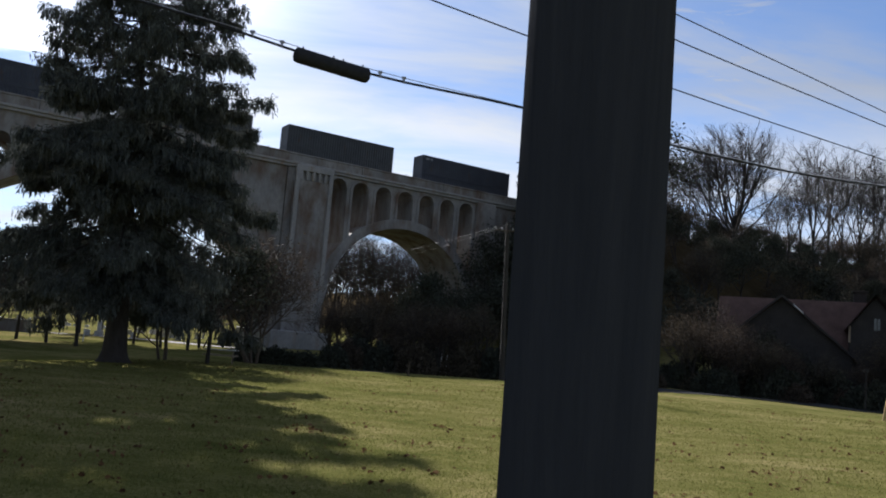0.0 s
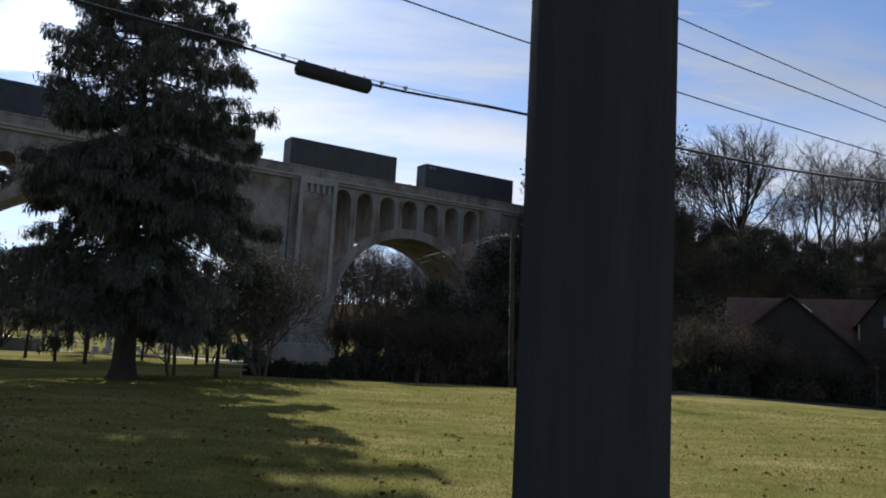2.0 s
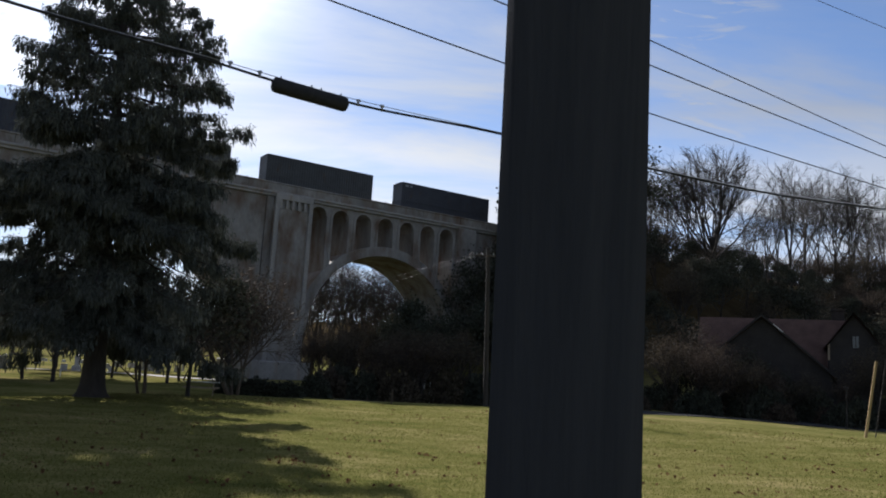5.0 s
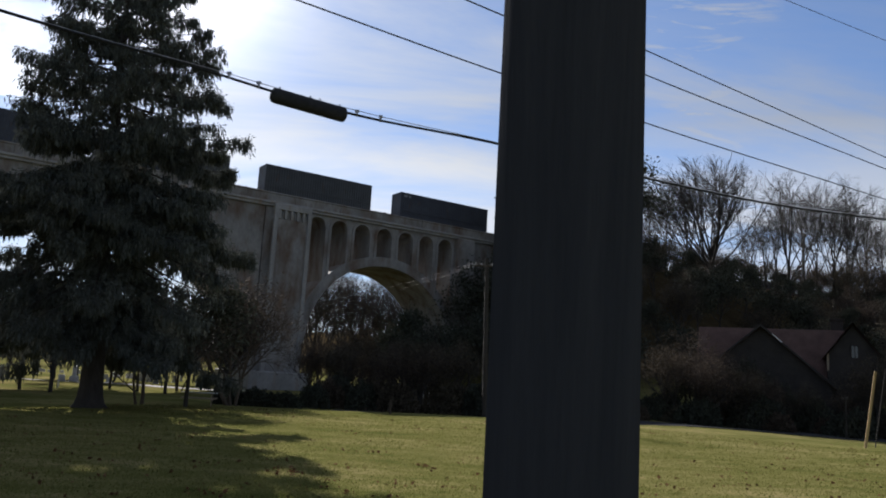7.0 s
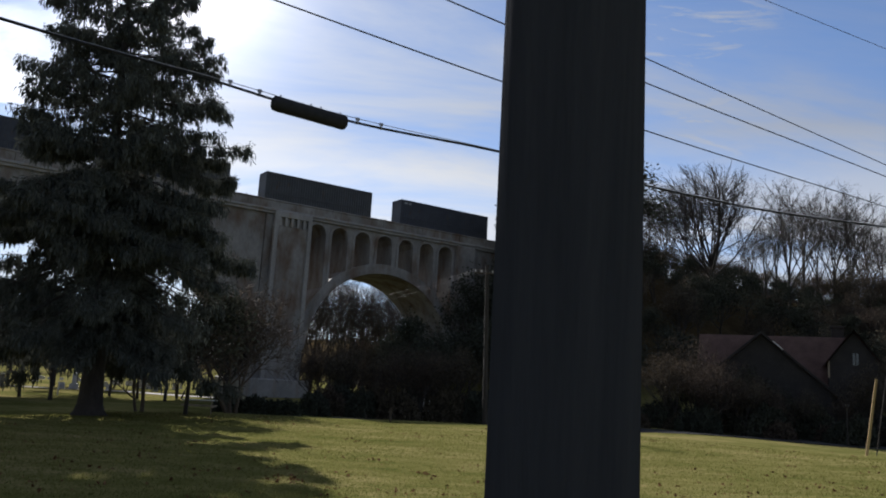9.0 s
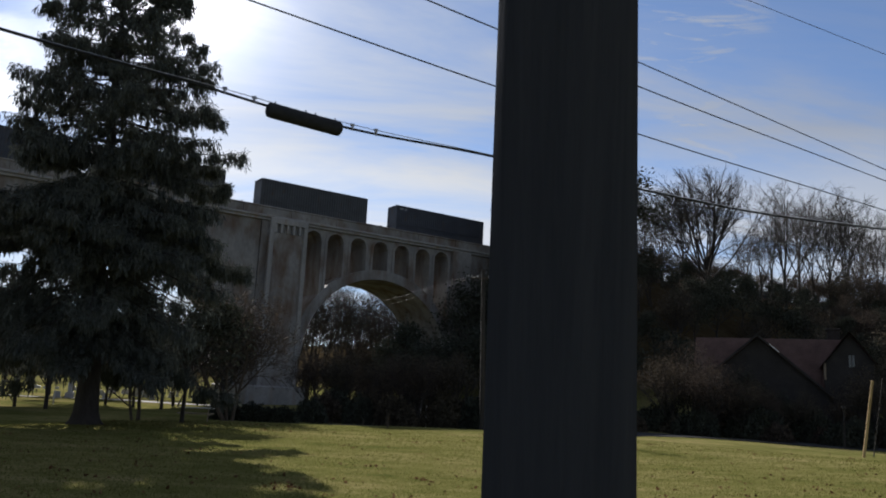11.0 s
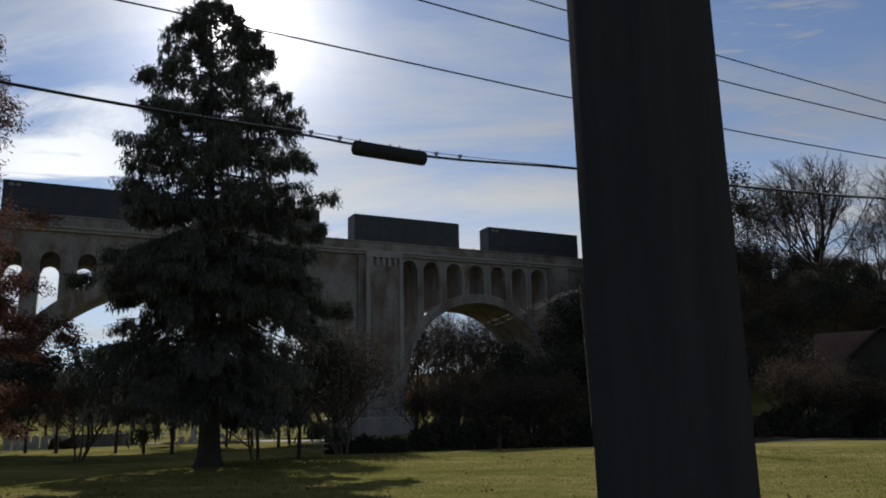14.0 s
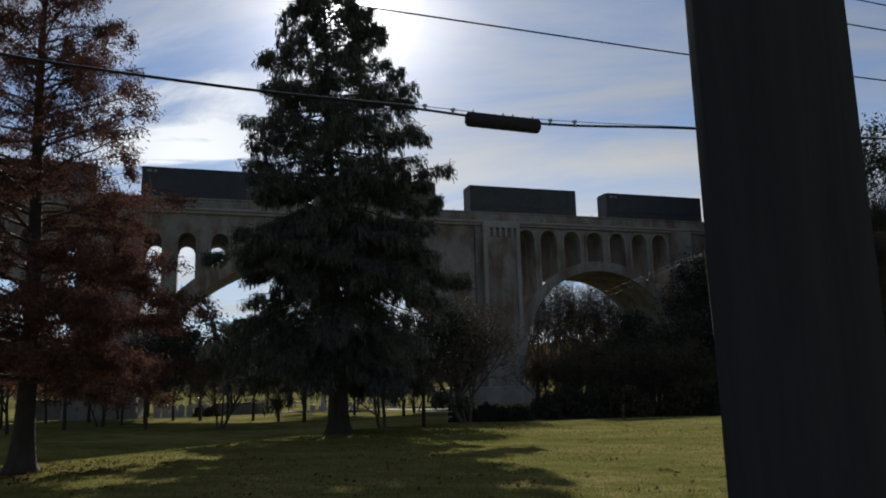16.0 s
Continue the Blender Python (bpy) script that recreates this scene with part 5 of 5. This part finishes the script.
# ---- the house ----
def build_house():
    root = thing("house", put(24.7, 80), -24.7, "low dark house with a brown shingled roof and two front gables", "house")
    rx0, rx1, eave, ridge, dep = -6.3, 5.7, 4.0, 9.0, 4.4
    bm = bmesh.new()
    box(bm, rx0, rx1, -dep, dep, -1.0, eave)
    # gable ends
    for x0, x1 in ((rx0, rx0 + 0.2), (rx1 - 0.2, rx1)):
        v = [bm.verts.new(c) for c in ((x0, -dep, eave), (x0, dep, eave), (x0, 0, ridge - 0.25), (x1, -dep, eave), (x1, dep, eave), (x1, 0, ridge - 0.25))]
        for q in ((0, 1, 2), (5, 4, 3), (0, 2, 5, 3), (2, 1, 4, 5)):
            bm.faces.new([v[i] for i in q])
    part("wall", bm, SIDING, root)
    # front gable wing
    gx, gw, peak = -1.2, 5.5, 8.75
    bm = bmesh.new()
    box(bm, gx - gw, gx + gw, -dep - 1.6, -dep + 0.01, -1.0, eave)
    v = [bm.verts.new(c) for c in ((gx - gw, -dep - 1.6, eave), (gx + gw, -dep - 1.6, eave), (gx, -dep - 1.6, peak - 0.15), (gx - gw, -dep, eave), (gx + gw, -dep, eave), (gx, -dep, peak - 0.15))]
    for q in ((0, 1, 2), (5, 4, 3), (0, 2, 5, 3), (2, 1, 4, 5)):
        bm.faces.new([v[i] for i in q])
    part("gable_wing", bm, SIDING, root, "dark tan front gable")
    # shingled slopes in courses

    def slope(name, p0, p1, q0, q1, courses):
        """A roof slope from eave line p0-p1 up to ridge line q0-q1, in lapped courses."""
        bm = bmesh.new()
        p0, p1, q0, q1 = map(Vector, (p0, p1, q0, q1))
        nrm = (p1 - p0).cross(q0 - p0).normalized()
        if nrm.z < 0:
            nrm = -nrm
        last = None
        for i in range(courses):
            for f, o in ((i / courses, 0.05), ((i + 1) / courses, 0.03)):
                pair = (bm.verts.new(p0.lerp(q0, f) + nrm * o), bm.verts.new(p1.lerp(q1, f) + nrm * o))
                if last:
                    bm.faces.new((last[0], last[1], pair[1], pair[0]))
                else:
                    first = pair
                last = pair
        under = [bm.verts.new(c - nrm * 0.06) for c in (p0, p1, q1, q0)]
        bm.faces.new((first[1], first[0], under[0], under[1]))
        bm.faces.new((under[3], under[2], under[1], under[0]))
        bm.faces.new((last[0], last[1], under[2], under[3]))
        return part(name, bm, ROOF, root)

    o = 0.5
    k = (ridge - eave) / dep
    slope("roof_slope", (rx0 - o, -dep - o, eave - o * k), (rx1 + o, -dep - o, eave - o * k), (rx0 - o, 0, ridge), (rx1 + o, 0, ridge), 34)
    slope("roof_slope", (rx0 - o, dep + o, eave - o * k), (rx1 + o, dep + o, eave - o * k), (rx0 - o, 0, ridge), (rx1 + o, 0, ridge), 34)
    for sg in (-1, 1):
        slope("roof_slope", (gx + sg * (gw + 0.4), -dep - 2.1, eave - 0.4), (gx + sg * (gw + 0.4), 0 - 0.2, eave - 0.4), (gx, -dep - 2.1, peak), (gx, -0.2, peak), 18)
        bm = bmesh.new()
        a, b = Vector((gx + sg * (gw + 0.42), -dep - 2.12, eave - 0.48)), Vector((gx, -dep - 2.12, peak - 0.07))
        vs = [bm.verts.new(c) for c in (a, b, b + Vector((0, 0, 0.22)), a + Vector((0, 0, 0.22)), a + Vector((0, -0.05, 0)), b + Vector((0, -0.05, 0)), b + Vector((0, -0.05, 0.22)), a + Vector((0, -0.05, 0.22)))]
        for q in ((0, 1, 2, 3), (7, 6, 5, 4), (0, 4, 5, 1), (1, 5, 6, 2), (2, 6, 7, 3), (3, 7, 4, 0)):
            bm.faces.new([vs[i] for i in q])
        part("rake_board", bm, SIDING, root)
        if sg > 0:
            bm = bmesh.new()
            c, d = b.lerp(a, 0.16) + Vector((0, -0.06, 0.14)), b.lerp(a, 0.29) + Vector((0, -0.06, 0.12))
            vs = [bm.verts.new(p) for p in (c, d, d + Vector((0, 0, 0.09)), c + Vector((0, 0, 0.09)), c + Vector((0, -0.04, 0)), d + Vector((0, -0.04, 0)), d + Vector((0, -0.04, 0.09)), c + Vector((0, -0.04, 0.09)))]
            for q in ((0, 1, 2, 3), (7, 6, 5, 4), (0, 4, 5, 1), (1, 5, 6, 2), (2, 6, 7, 3), (3, 7, 4, 0)):
                bm.faces.new([vs[i] for i in q])
            part("flashing", bm, WHITE_TRIM, root, "short white metal flashing")
    # narrow gable at the end of the house
    wx, ww, wtop, wlow = 6.0, 1.9, 9.2, 6.7
    bm = bmesh.new()
    box(bm, wx - ww, wx + ww, -dep - 0.9, 1.0, -1.0, wlow)
    v = [bm.verts.new(c) for c in ((wx - ww, -dep - 0.9, wlow), (wx + ww, -dep - 0.9, wlow), (wx, -dep - 0.9, wtop - 0.1), (wx - ww, 1.0, wlow), (wx + ww, 1.0, wlow), (wx, 1.0, wtop - 0.1))]
    for q in ((0, 1, 2), (5, 4, 3), (0, 2, 5, 3), (2, 1, 4, 5)):
        bm.faces.new([v[i] for i in q])
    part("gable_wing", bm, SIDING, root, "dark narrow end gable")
    for sg in (-1, 1):
        slope("roof_slope", (wx + sg * (ww + 0.3), -dep - 1.3, wlow - 0.4), (wx + sg * (ww + 0.3), 1.2, wlow - 0.4), (wx, -dep - 1.3, wtop), (wx, 1.2, wtop), 14)
    bm = bmesh.new()
    box(bm, wx - ww - 0.1, wx - ww + 0.06, -dep - 0.98, -dep - 0.84, 5.2, 6.6)
    part("corner_board", bm, GREY_WOOD, root, "pale weathered corner board")
    bm = bmesh.new()
    box(bm, 4.7, 5.7, 0.3, 1.2, 7.6, 9.9, 0.03)
    box(bm, 4.6, 5.8, 0.2, 1.3, 9.904, 10.1, 0.03)
    part("chimney", bm, BRICK, root)
    for x, y, z, w, h in ((gx - 1.9, -dep - 1.6, 1.0, 1.2, 1.5), (gx + 1.1, -dep - 1.6, 1.0, 1.2, 1.5), (wx - 0.1, -dep - 0.9, 6.3, 0.45, 1.0), (wx - 0.6, -dep - 0.9, 1.0, 1.2, 1.5), (-6.24, -dep, 1.0, 0.4, 1.5)):
        bm = bmesh.new()
        for x0, x1, z0, z1 in ((x - 0.1, x, z - 0.1, z + h + 0.1), (x + w, x + w + 0.1, z - 0.1, z + h + 0.1), (x, x + w, z - 0.1, z), (x, x + w, z + h, z + h + 0.1), (x + w / 2 - 0.03, x + w / 2 + 0.03, z, z + h)):
            box(bm, x0, x1, y - 0.06, y + 0.05, z0, z1)
        win = part("window", bm, SIDING, root)
        bm = bmesh.new()
        box(bm, x + 0.005, x + w - 0.005, y - 0.025, y + 0.02, z + 0.005, z + h - 0.005)
        part("pane", bm, GLASS, win)


build_house()


# ---- far woods ----
def far_woods():
    n = 9000
    az = rng.uniform(-60, 60, n)
    d = rng.uniform(190, 330, n)
    x, y = d * np.sin(np.radians(az)), d * np.cos(np.radians(az))
    z = land(x, y)
    h = 6 + 4 * np.sin(az * 1.7) + 3 * np.sin(az * 0.53 + 1)
    pos = np.stack([x, y, z + rng.random(n) ** 0.8 * np.maximum(h, 3.0)], 1)
    V, F = sprig_arrays(pos, rng.normal(size=(n, 3)) + np.array([0, 0, 0.8]), 1.6 + 1.8 * rng.random(n), 0.7 + 0.8 * rng.random(n), FAN)
    ob = soup("far_woods", V, F, BRUSH)
    tagged(ob, "distant brown autumn woods", "woods", kind="stuff")


far_woods()


# ---- grass and fallen leaves ----
def build_grass():
    n = 130000
    az = rng.uniform(-47, 34, n)
    d = 8.5 * (46 / 8.5) ** (rng.random(n) ** 0.85)
    x, y = d * np.sin(np.radians(az)), d * np.cos(np.radians(az))
    pos = np.stack([x, y, land(x, y) - 0.01], 1)
    way = rng.normal(size=(n, 3)) * 0.45 + np.array([0, 0, 1.0])
    L = (0.02 + 0.035 * rng.random(n)) * (1 + d / 80)
    blade = [(0, -0.5), (0.1, 0.5), (0.6, 0.32), (1.0, 0.0), (0.5, -0.35)]
    V, F = sprig_arrays(pos, way, L, 0.008 + 0.0006 * d, blade)
    tagged(soup("grass", V, F, GRASS), "short mown grass of the lawn", "grass", kind="stuff")
    n = 2100
    az = rng.uniform(-47, 34, n)
    d = 8.5 * (52 / 8.5) ** (rng.random(n) ** 0.75)
    x, y = d * np.sin(np.radians(az)), d * np.cos(np.radians(az))
    k = 350
    for i in range(0, 1500):
        j = int(rng.integers(1500, 1500 + k))
        if j < n:
            x[i], y[i] = x[j] + rng.normal() * 0.22, y[j] + rng.normal() * 0.18
    # needles and leaves shed round the cypress
    base = put(-41.9, 25.2)
    ring, turn = 0.4 + 3.6 * rng.random(900) ** 0.8, rng.uniform(0, 2 * np.pi, 900)
    x, y = np.concatenate([x, base.x + ring * np.cos(turn)]), np.concatenate([y, base.y + ring * np.sin(turn)])
    n = len(x)
    pos = np.stack([x, y, land(x, y) + 0.02 + 0.02 * rng.random(n)], 1)
    way = rng.normal(size=(n, 3)) * np.array([1, 1, 0.45])
    S = 0.045 + 0.075 * rng.random(n)
    V, F = sprig_arrays(pos, way, S, S * 0.75, FAN)
    tagged(soup("fallen_leaves", V, F, DEAD_LEAF), "scattered brown fallen leaves on the lawn", "leaves", kind="stuff")


build_grass()
